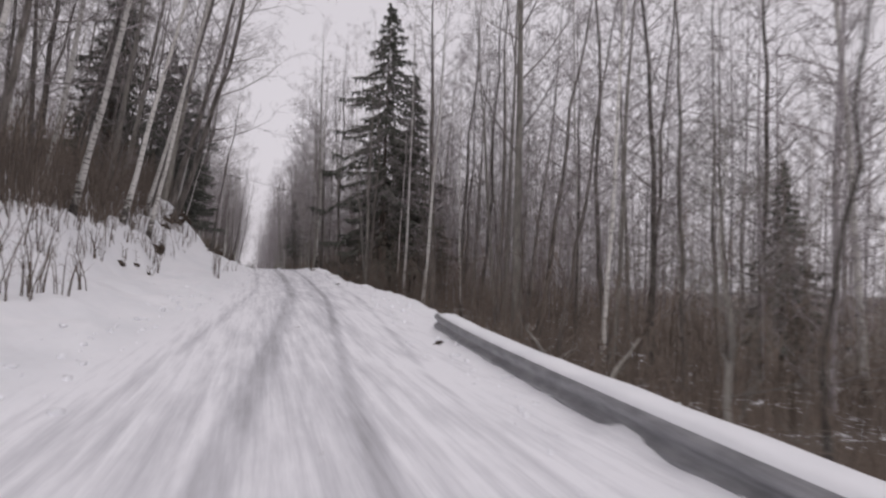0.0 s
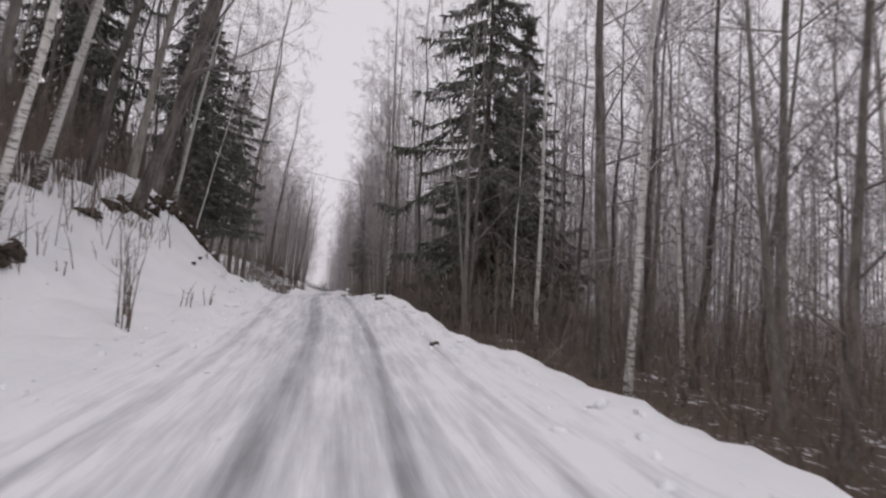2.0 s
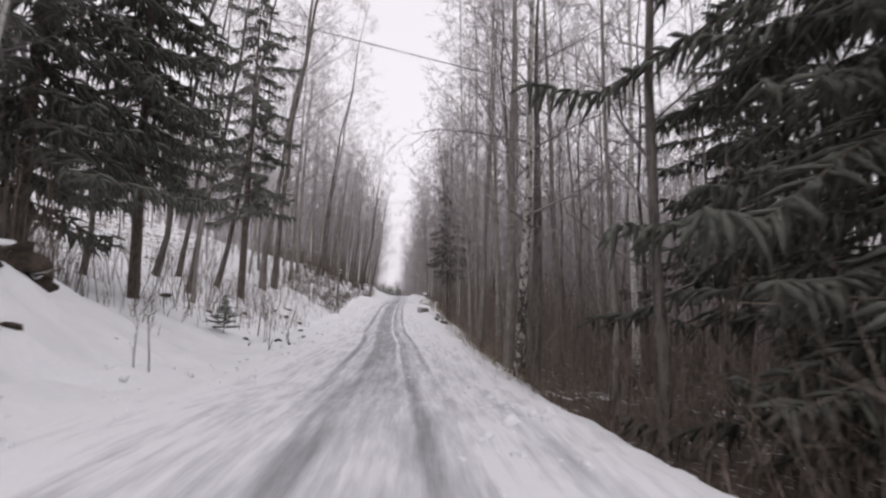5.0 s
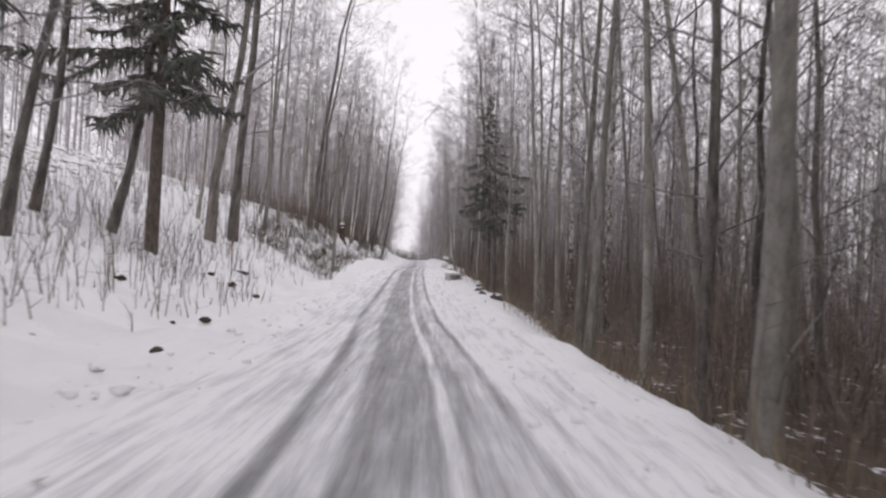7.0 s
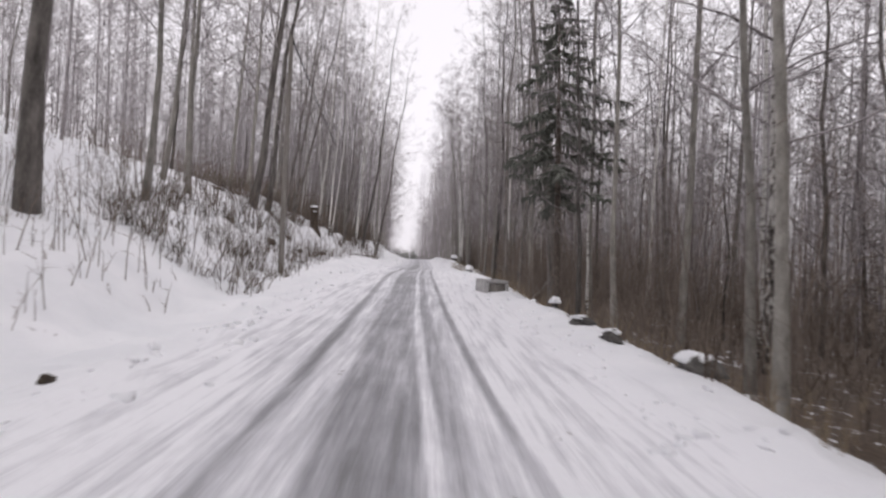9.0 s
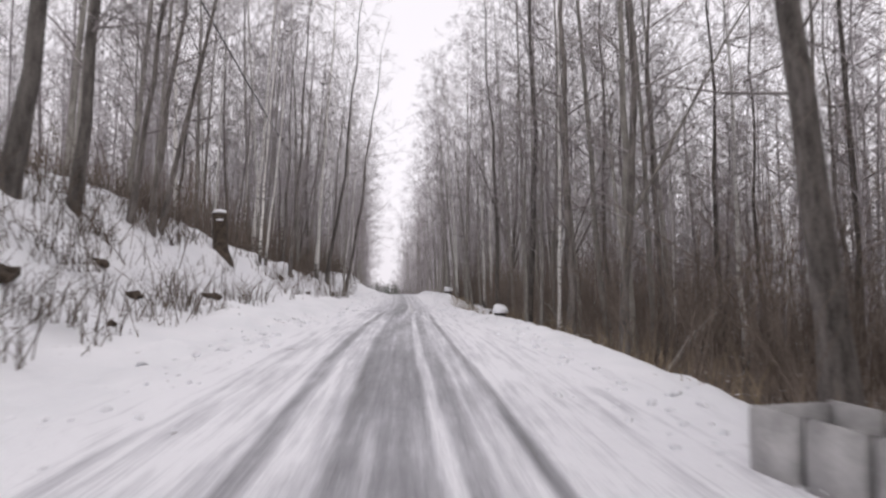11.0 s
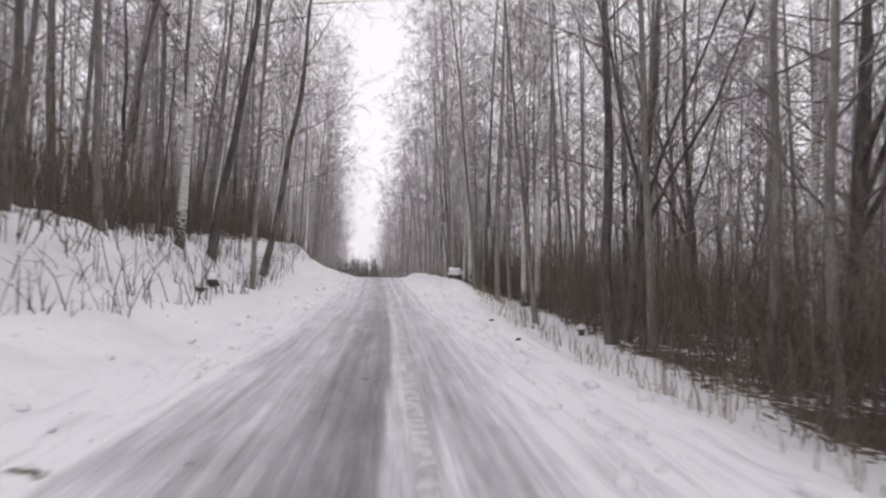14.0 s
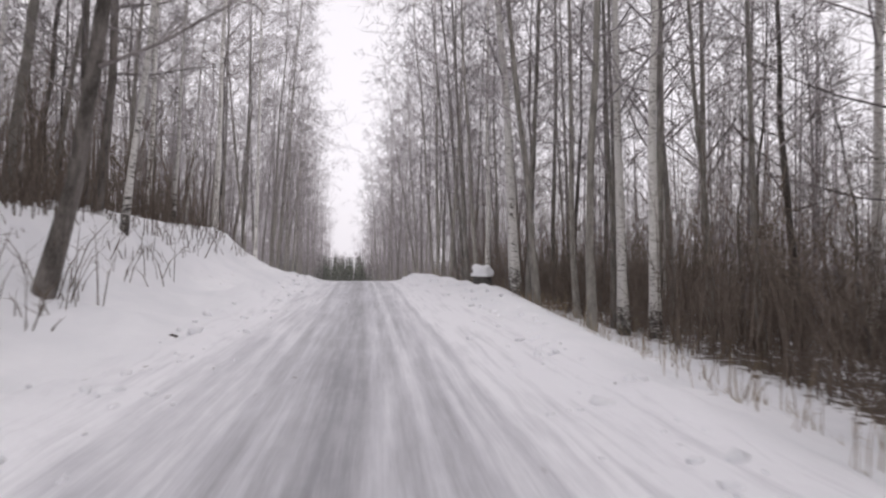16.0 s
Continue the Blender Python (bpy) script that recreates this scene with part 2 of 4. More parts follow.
CENTRE = table([(-60, -6), (-15, -1.0), (0, 0.15), (6, 0.5), (10, 0.85), (15, 1.25), (25, 1.65), (35, 1.35), (47, 1.0), (59, 0.64), (66, 0.25), (80, -0.1),
                (90, -0.25), (98, -0.25), (110, 0.0), (120, -0.1), (135, -0.4), (146, -0.9), (160, -1.7), (200, -4.2), (260, -7), (430, -14)])
HEIGHT = table([(-60, 0), (-10, -0.02), (0, -0.04), (4, -0.06), (8, -0.03), (11.5, 0.08), (15, 0.21), (19, 0.33), (22.5, 0.4), (26, 0.52), (29.3, 0.72), (34, 0.96), (38, 1.05),
                (42, 0.92), (46.8, 0.55), (50.5, 0.39), (54, 0.25), (57.7, 0.12), (61.4, 0.0), (68, -0.08), (75, -0.08), (80, -0.03), (83.5, 0.04), (87, 0.1), (91, 0.13),
                (94.5, 0.11), (98, 0.06), (105, 0.02), (108, -0.02), (115, -0.04), (122, 0.0), (129, 0.1), (136, 0.22), (141, 0.14), (150, -0.55), (158, -1.4), (170, -2.7), (185, -4.0), (210, -5.2),
                (300, -6.5), (430, -7)])
# left side: station, toe, bank foot and its rise, bank top and its rise, rise of the wood 14 m out
LEFT = table([(-60, -2.6, -4.5, 1.0, -6, 2.2, 5), (0, -2.5, -4.2, 0.8, -5.6, 2.1, 5), (10, -2.1, -4.0, 0.7, -5.4, 2.2, 5), (22, -1.2, -3.7, 0.4, -4.9, 2.0, 5),
              (29, -0.95, -3.2, 0.6, -5.0, 2.5, 5.2), (33, -1.05, -2.9, 0.8, -5.1, 3.0, 5.5), (36.7, -1.2, -2.9, 0.85, -5.2, 3.6, 5.8), (42, -1.6, -2.9, 0.5, -5.5, 3.1, 5.3),
              (46, -1.65, -3.0, 0.4, -5.6, 2.4, 4.6), (50, -1.7, -3.4, 0.3, -5.8, 1.2, 3.8), (56, -1.8, -3.6, 0.15, -7, 1.2, 3.6), (63, -1.95, -3.7, -0.15, -6.3, 0.7, 3.8),
              (73, -2.4, -4.4, -0.35, -6.0, 0.55, 4.2), (80, -2.5, -4.3, -0.05, -6.6, 1.5, 4.8), (86, -2.85, -4.8, 0.15, -7.6, 2.6, 5.2), (95, -2.95, -4.9, 0.6, -7.2, 3.2, 5.0),
              (101, -2.7, -5.0, 0.7, -6.8, 2.7, 4.4), (108, -2.35, -4.9, 0.7, -6.2, 2.2, 3.9), (120, -2.3, -4.6, 0.3, -6.2, 1.65, 3.1), (126, -2.4, -4.4, 0.55, -5.8, 1.85, 3.0), (131, -2.5, -4.1, 0.75, -5.3, 1.95, 2.8),
              (135.5, -2.6, -4.1, 0.7, -5.1, 1.7, 2.5), (141, -2.9, -4.9, 0.4, -6.4, 0.8, 2), (160, -4.4, -6.4, 0.4, -8.2, 0.8, 2), (200, -7.2, -9.2, 0.5, -11, 1, 2), (430, -17, -19, 0.5, -21, 1, 2)])
# right side: station, berm crest and its rise, foot of the slope and its fall, fall 15 m out
RIGHT = table([(-60, 1.6, 0.3, 4.5, -1.2, -2), (0, 2.55, 0.28, 5.2, -1.4, -2.2), (12, 3.7, 0.22, 6.2, -1.4, -2.2), (16, 4.0, 0.2, 6.4, -1.4, -2.2), (21, 4.2, 0.18, 6.5, -1.4, -2.2), (24, 4.0, 0.16, 6.3, -1.4, -2.2), (27, 3.5, 0.19, 5.9, -1.4, -2.2), (30, 3.35, 0.19, 5.7, -1.4, -2.2), (34, 3.3, 0.18, 5.7, -1.3, -2.2), (39, 3.08, 0.15, 5.6, -1.2, -2.1),
               (46, 3.0, 0.14, 5.4, -1.1, -2), (52, 2.8, 0.19, 5.3, -1.0, -1.8), (58, 2.85, 0.19, 5.3, -0.9, -1.6), (66, 2.8, 0.2, 5.1, -0.8, -1.5), (78, 3.05, 0.15, 5.1, -0.7, -1.5), (85, 2.6, 0.15, 5, -0.8, -1.5),
               (90, 2.7, 0.14, 5.1, -0.85, -1.45), (95, 2.9, 0.15, 5.6, -0.9, -1.4), (100, 2.5, 0.14, 5.0, -0.9, -1.4), (105, 2.05, 0.12, 4.6, -0.8, -1.3), (112, 1.95, 0.12, 4.4, -0.7, -1.2), (118, 2.15, 0.14, 4.6, -0.62, -1.2), (124, 2.7, 0.18, 5.1, -0.72, -1.35), (130, 3.1, 0.24, 5.6, -0.85, -1.5), (135, 3.3, 0.16, 6, -0.95, -1.6), (140, 1.9, 0.36, 4.8, -0.7, -1.4),
               (146, 1.9, 0.35, 5, -0.6, -1.2), (160, 1.2, 0.3, 4, -0.6, -1.2), (200, -1.2, 0.3, 2, -0.6, -1), (430, -11, 0.3, -8, -0.6, -1)])


def centre_x(y):
    return float(smooth_interp(y, CENTRE[0], CENTRE[1][:, 0]))


def ground_row(y, xs):
    """Heights of the land at station y for an array of xs."""
    c = centre_x(y)
    z0 = float(smooth_interp(y, HEIGHT[0], HEIGHT[1][:, 0]))
    toe, fx, fz, bx, bz, wz = [float(smooth_interp(y, LEFT[0], LEFT[1][:, k])) for k in range(6)]
    cx, cz, gx, gz, rz = [float(smooth_interp(y, RIGHT[0], RIGHT[1][:, k])) for k in range(5)]
    px = [c - 500, c - 40, c - 15, bx, fx, toe, toe + 0.7, cx - 0.75, cx, cx + 0.38, gx, c + 16, c + 45, c + 500]
    pz = [wz + 7, wz + 6, wz, bz, fz, 0.14, 0.0, 0.02, cz, cz - 0.1, gz, rz, rz - 0.5, rz + 2]
    z = np.interp(xs, px, pz)
    soft = 0.5 * z + 0.25 * (np.interp(xs - 0.28, px, pz) + np.interp(xs + 0.28, px, pz))
    out = z0 + soft
    off = np.clip(np.maximum(toe + 0.4 - xs, xs - (cx - 0.6)), 0, 1.0)
    off = np.where(xs > c, off * 0.4, off)
    for i, x in enumerate(xs):
        if abs(x - c) < 60:
            p = Vector((x * 0.45, y * 0.45, 3.0))
            out[i] += off[i] * (0.20 * noise.noise(p) + 0.17 * noise.noise(p * 2.7) + 0.12 * noise.noise(p * 6.5))
            if abs(x - c) < 4.5:
                q = Vector((x * 3.1, y * 2.2, 7.0))
                out[i] += min(off[i] * 3, 1.0) * 0.06 * noise.noise(q) + 0.012 * noise.noise(q * 0.6)
                lump = noise.noise(Vector((x * 1.6, y * 1.3, 21.0)))
                out[i] += max(0.0, lump - 0.12) * 0.32 * math.exp(-((x - toe + 0.1) / 0.45) ** 2)
                out[i] += max(0.0, lump - 0.05) * 0.16 * math.exp(-((x - cx) / 0.5) ** 2)
    return out


def ground_z(x, y):
    return float(ground_row(y, np.array([float(x)]))[0])


def mesh_object(name, verts, faces, mat, parent=None, smooth=True):
    me = bpy.data.meshes.new(name)
    me.from_pydata(verts, [], faces)
    if mat is not None:
        me.materials.append(mat)
    me.update()
    if smooth:
        me.polygons.foreach_set("use_smooth", np.ones(len(me.polygons), bool))
    ob = new(name, me)
    ob.parent = parent
    return ob


def build_ground():
    us = np.concatenate([[-400, -200, -100, -60, -45, -35, -28, -23, -20], np.arange(-18, -9, 0.8), np.arange(-9, -3.2, 0.24), np.arange(-3.2, 3.8, 0.13),
                         np.arange(3.8, 9, 0.26), np.arange(9, 18, 0.9), [19, 22, 26, 32, 40, 55, 80, 130, 220, 400]])
    ys = np.concatenate([[-300, -150, -80, -50, -35, -25, -18], np.arange(-13, -4, 0.8), np.arange(-4, 142, 0.33), np.arange(142, 170, 0.8),
                         np.arange(170, 260, 3), np.arange(260, 430, 12), [500, 700, 1000, 1500]])
    verts, across, wear, litter, bare, early = [], [], [], [], [], []
    for y in ys:
        c = centre_x(y)
        xs = us + c
        zs = ground_row(float(y), xs)
        verts += [(float(x), float(y), float(z)) for x, z in zip(xs, zs)]
        across += list(us)
        w = float(np.interp(y, [0, 30, 60, 85, 98, 103, 112, 120, 135, 160], [0.62, 0.82, 0.98, 0.95, 0.95, 0.90, 0.74, 0.62, 0.62, 0.75]))
        wear += [w] * len(us)
        bare += [float(np.interp(y, [99, 106, 114, 124], [0, 0.22, 0.20, 0.10]))] * len(us)
        early += [float(np.interp(y, [42, 52], [1, 0]))] * len(us)
        cx = float(smooth_interp(y, RIGHT[0], RIGHT[1][:, 0]))
        full = float(np.interp(y, [55, 75, 98, 104, 112, 126, 150], [0.78, 0.80, 0.85, 0.70, 0.66, 0.66, 0.6]))
        strip = float(np.interp(y, [97, 104, 112], [1.2, 2.2, 2.7]))
        litter += [full * float(np.interp(x - cx, [strip, strip + 1.4], [0, 1])) if x > c else 0.42 * float(np.interp(x - c, [-16, -9], [1, 0])) for x in xs]
    n, faces = len(us), []
    for j in range(len(ys) - 1):
        a = j * n
        faces += [(a + i, a + i + 1, a + n + i + 1, a + n + i) for i in range(n - 1)]
    ob = mesh_object("ground", verts, faces, GROUND)
    for name, vals in (("across", across), ("wear", wear), ("litter", litter), ("bare", bare), ("early", early)):
        ob.data.attributes.new(name, "FLOAT", "POINT").data.foreach_set("value", np.array(vals, np.float32))
    return tagged(ob, "snow-covered ground with a driven road and grey wheel tracks", "ground", kind="structure")


build_ground()


# ---- plants ----
class Sticks:
    """Collects tapered limbs as one mesh."""

    def __init__(self):
        self.v, self.f = [], []

    def limb(self, points, radii, sides):
        base = len(self.v)
        pts = [Vector(p) for p in points]
        for i, p in enumerate(pts):
            way = (pts[min(i + 1, len(pts) - 1)] - pts[max(i - 1, 0)]).normalized()
            side = way.cross(Vector((0.31, 0.94, 0.12))).normalized()
            other = way.cross(side)
            if i == len(pts) - 1 and radii[i] <= 0:
                self.v.append(tuple(p))
                continue
            for k in range(sides):
                a = 2 * math.pi * k / sides
                self.v.append(tuple(p + radii[i] * (math.cos(a) * side + math.sin(a) * other)))
        for i in range(len(pts) - 1):
            a = base + i * sides
            pointed = i == len(pts) - 2 and radii[-1] <= 0
            for k in range(sides):
                k2 = (k + 1) % sides
                if pointed:
                    self.f.append((a + k, a + k2, a + sides))
                else:
                    self.f.append((a + k, a + k2, a + sides + k2, a + sides + k))

    def twig(self, a, b, wide, rng):
        """The finest twigs: one thin tapering blade each."""
        base = len(self.v)
        side = (b - a).cross(Vector((rng.uniform(-1, 1), rng.uniform(-1, 1), rng.uniform(-1, 1))))
        side *= wide / max(side.length, 1e-6)
        self.v += [tuple(a - side), tuple(a + side), tuple(b)]
        self.f.append((base, base + 1, base + 2))

    def mesh(self, name, mat):
        me = bpy.data.meshes.new(name)
        me.from_pydata(self.v, [], self.f)
        me.materials.append(mat)
        me.polygons.foreach_set("use_smooth", np.ones(len(me.polygons), bool))
        return me


def turned(way, rng, low, high):
    """A direction that leaves `way` by low to high degrees."""
    side = way.cross(Vector((rng.uniform(-1, 1), rng.uniform(-1, 1), rng.uniform(-1, 1)))).normalized()
    a = radians(rng.uniform(low, high))
    return (way * math.cos(a) + side * math.sin(a)).normalized()


def bare_tree(seed, height, r0, first=0.3, limbs=26, up=(30, 60), droop=0.0, reach=0.22, fine=6, forks=0, wander=0.02, thick=1.0):
    """Trunk and crown of a leafless tree: limbs, branches and twigs."""
    rng = random.Random(seed)
    trunk, crown = Sticks(), Sticks()
    n = 12
    dx = [0.0]
    dy = [0.0]
    for i in range(n):
        dx.append(dx[-1] + rng.uniform(-wander, wander) * height / n * 3)
        dy.append(dy[-1] + rng.uniform(-wander, wander) * height / n * 3)
    axis = [Vector((dx[i], dy[i], height * i / n)) for i in range(n + 1)]
    radii = [r0 * (1 - 0.93 * (i / n) ** 0.9) * (1.28 if i == 0 else 1.0) for i in range(n + 1)]
    trunk.limb([Vector((0, 0, -0.6))] + axis, [radii[0] * 1.1] + radii, 9)

    def at(h):
        t = min(max(h / height, 0), 0.999) * n
        i = int(t)
        return axis[i].lerp(axis[i + 1], t - i), radii[i] * (1 - t + i) + radii[i + 1] * (t - i)

    def bough(p, r, way, length, level):
        steps = 3 if level == 1 else 1
        pts, w = [p], way
        for s in range(steps):
            w = (turned(w, rng, 2, 14) + Vector((0, 0, (0.10 if level == 1 else 0.0) - droop * (s + 1) * 0.22))).normalized()
            pts.append(pts[-1] + w * length / steps)
        rr = [r * (1 - s / steps * 0.85) for s in range(steps)] + [0]
        crown.limb(pts, rr, 3)
        if level == 3:
            return
        kids = rng.randint(fine - 1, fine + 1) if level == 1 else rng.randint(fine - 1, fine + 2)
        for k in range(kids):
            f = 0.18 + 0.8 * (k + rng.random()) / kids
            i = min(int(f * steps), steps - 1)
            q = pts[i].lerp(pts[i + 1], f * steps - i)
            d = turned((pts[i + 1] - pts[i]).normalized(), rng, 25, 60)
            d = (d + Vector((0, 0, 0.12 - droop * 0.5))).normalized()
            if level == 1:
                bough(q, max(r * 0.42 * (1 - f * 0.4), 0.006 * thick), d, length * rng.uniform(0.28, 0.5) * (1.15 - 0.5 * f), 2)
            else:
                e = q + d * rng.uniform(0.28, 0.75) * (0.6 + length * 0.35) - Vector((0, 0, droop * 0.25))
                crown.twig(q, e, 0.0050 * thick, rng)
                p1 = q.lerp(e, rng.uniform(0.15, 0.6))
                crown.twig(p1, p1 + turned(d, rng, 25, 60) * (e - q).length * rng.uniform(0.45, 0.8), 0.0040 * thick, rng)
                p2 = q.lerp(e, rng.uniform(0.4, 0.9))
                crown.twig(p2, p2 + turned(d, rng, 20, 70) * (e - q).length * rng.uniform(0.4, 0.9), 0.0038 * thick, rng)

    for k in range(limbs):
        f = first + (0.985 - first) * ((k + rng.random()) / limbs)
        p, r = at(f * height)
        a = k * 2.4 + rng.uniform(-0.5, 0.5)
        e = radians(rng.uniform(*up) + 18 * (f - 0.5))
        way = Vector((math.cos(a) * math.cos(e), math.sin(a) * math.cos(e), math.sin(e)))
        length = height * reach * (1.0 - 0.62 * max(0.0, f - 0.35) / 0.65) * rng.uniform(0.6, 1.15)
        bough(p, min(r * 0.4, 0.009 + length * 0.0075), way, length, 1)
    for k in range(forks):
        f = rng.uniform(0.12, 0.3)
        p, r = at(f * height)
        a = rng.uniform(0, 6.28)
        e = radians(rng.uniform(50, 68))
        way = Vector((math.cos(a) * math.cos(e), math.sin(a) * math.cos(e), math.sin(e)))
        pts = [p]
        for s in range(5):
            way = (turned(way, rng, 2, 10) + Vector((0, 0, 0.12))).normalized()
            pts.append(pts[-1] + way * height * 0.12)
            if s:
                for _ in range(3):
                    bough(pts[-1], r * 0.22, turned(way, rng, 30, 60), height * reach * rng.uniform(0.35, 0.7), 1)
        trunk.limb(pts, [r * 0.58, r * 0.46, r * 0.36, r * 0.26, r * 0.15, 0], 7)
    return trunk, crown


def spruce_tree(seed, height, r0, low=0.12, spread=0.20, full=7.5):
    """A spruce: uneven sagging boughs hung with needle-covered branchlets."""
    rng = random.Random(seed)
    trunk, crown = Sticks(), Sticks()
    trunk.limb([(0, 0, -0.5), (0, 0, 0), (0.05, 0, height * 0.5), (0, 0.04, height)], [r0 * 1.25, r0 * 1.15, r0 * 0.6, 0], 9)
    boughs = int(height * full)
    for k in range(boughs):
        f = low + (0.985 - low) * (k + rng.random()) / boughs
        h = height * f
        a = k * 2.4 + rng.uniform(-0.6, 0.6)
        uneven = 0.82 + 0.75 * noise.noise(Vector((math.cos(a) * 0.9, math.sin(a) * 0.9, h * 0.42 + seed)))
        ln = max(0.25, height * spread * (1 - f) ** 0.72 * (0.75 if f < low + 0.06 else 1.0)) * rng.uniform(0.55, 1.15) * uneven * 1.15
        out = Vector((math.cos(a), math.sin(a), 0))
        p0 = Vector((0, 0, h))
        sag = rng.uniform(0.10, 0.50) - 0.25 * max(0.0, f - 0.6)
        tip = rng.uniform(0.62, 0.95)
        pts = [p0, p0 + out * ln * 0.4 - Vector((0, 0, ln * sag * 0.35)), p0 + out * ln * 0.78 - Vector((0, 0, ln * sag * 0.85)), p0 + out * ln - Vector((0, 0, ln * sag * tip))]
        trunk.limb(pts, [0.012 + ln * 0.008, 0.01 + ln * 0.004, 0.008, 0], 3)
        side = out.cross(Vector((0, 0, 1)))
        m = int(4 + ln * 5.5)
        for j in range(m):
            g = 0.10 + 0.90 * (j + rng.random() * 0.8) / m
            i = 0 if g < 0.4 else (1 if g < 0.78 else 2)
            lo, hi = (0, 0.4, 0.78)[i], (0.4, 0.78, 1.0)[i]
            q = pts[i].lerp(pts[i + 1], min(1.0, (g - lo) / (hi - lo)))
            for sgn in (-1, 1):
                wl_ = rng.uniform(0.25, 0.75) * (1.12 - 0.55 * g) * min(1.5, 0.5 + ln * 0.3)
                d = (out * rng.uniform(0.2, 0.9) + side * sgn * rng.uniform(0.3, 1.0) - Vector((0, 0, rng.uniform(0.0, 1.4)))).normalized()
                e = q + d * wl_
                mid = q.lerp(e, 0.45) + Vector((0, 0, 0.05 * wl_))
                crown.limb([q, mid, e], [0.03, rng.uniform(0.04, 0.07), 0], 3)
            if rng.random() < 0.9:
                crown.limb([q, q - Vector((rng.uniform(-0.12, 0.12), rng.uniform(-0.12, 0.12), rng.uniform(0.2, 0.8)))], [0.055, 0], 3)
    return trunk, crown


def kit(trunk_crown, trunk_mat, crown_mat):
    t, c = trunk_crown
    return t.mesh("trunk", trunk_mat), c.mesh("crown", crown_mat)


BIRCHES = [kit(bare_tree(11 + i, h, r, 0.26, 27, (25, 55), 0.35, 0.19, 5, wander=0.010, thick=1.35), BIRCH, BIRCH_TWIG) for i, (h, r) in enumerate(((22, 0.105), (20, 0.092), (24, 0.12)))]
THICK_BIRCHES = [kit(bare_tree(15, 23, 0.17, 0.26, 28, (25, 55), 0.35, 0.19, 5, wander=0.010, thick=1.35), BIRCH, BIRCH_TWIG)]
OLD_BIRCHES = [kit(bare_tree(17, 21, 0.155, 0.20, 26, (0, 40), 0.2, 0.20, 5, wander=0.012, thick=1.3), OLD_BIRCH, BIRCH_TWIG)]
SLIM_BIRCHES = [kit(bare_tree(21 + i, h, r, 0.18, 24, (20, 55), 0.3, 0.16, 5, wander=0.015, thick=1.2), BIRCH, BIRCH_TWIG) for i, (h, r) in enumerate(((13, 0.06), (15, 0.07)))]
ALDERS = [kit(bare_tree(31 + i, h, r, 0.11, 28, (18, 52), 0.05, 0.19, 5, wander=0.030, thick=1.3), BARK, TWIG) for i, (h, r) in enumerate(((17, 0.10), (20, 0.125), (15, 0.085), (19, 0.11)))]
ASPENS = [kit(bare_tree(41 + i, h, r, 0.20, 24, (25, 60), 0.0, 0.19, 5, wander=0.010, thick=1.3), PALE_BARK, TWIG) for i, (h, r) in enumerate(((20, 0.125), (18, 0.105), (22, 0.15)))]
OLD_TREES = [kit(bare_tree(51 + i, h, r, 0.12, 30, (5, 45), 0.05, 0.25, 6, forks=3, wander=0.022, thick=1.35), BARK, TWIG) for i, (h, r) in enumerate(((15, 0.125), (17, 0.14)))]
OLD_TREES.append(kit(bare_tree(54, 21, 0.27, 0.22, 30, (10, 50), 0.05, 0.22, 6, wander=0.012, thick=1.3), BARK, TWIG))
POLES = [kit(bare_tree(61 + i, h, r, 0.08, 22, (25, 60), 0.0, 0.15, 5, wander=0.045), BARK, TWIG) for i, (h, r) in enumerate(((9, 0.04), (11, 0.052), (8, 0.036), (10, 0.045)))]
SPRUCES = [kit(spruce_tree(71, 23, 0.22, 0.05, 0.26), SPRUCE_BARK, NEEDLE), kit(spruce_tree(72, 19, 0.19, 0.10, 0.26), SPRUCE_BARK, NEEDLE),
           kit(spruce_tree(73, 20, 0.19, 0.22, 0.31, 6.5), SPRUCE_BARK, NEEDLE),
           kit(spruce_tree(74, 16, 0.16, 0.30, 0.27, 4.0), SPRUCE_BARK, NEEDLE),
           kit(spruce_tree(75, 20, 0.19, 0.23, 0.26, 3.6), SPRUCE_BARK, NEEDLE)]
FAR_BIRCHES = [kit(bare_tree(91 + i, h, 0.095, 0.2, 30, (25, 58), 0.35, 0.20, 5, wander=0.014, thick=2.2), PALE_BARK, BIRCH_TWIG) for i, h in enumerate((22, 24, 20))]
FORKED = [kit(bare_tree(57, 16, 0.145, 0.24, 22, (15, 55), 0.05, 0.17, 5, forks=2, wander=0.03, thick=1.3), PALE_BARK, TWIG)]
SHRUBS = [kit(bare_tree(81, 4.6, 0.06, 0.10, 18, (-5, 50), 0.0, 0.42, 5, wander=0.06), PALE_BARK, PALE_BARK)]
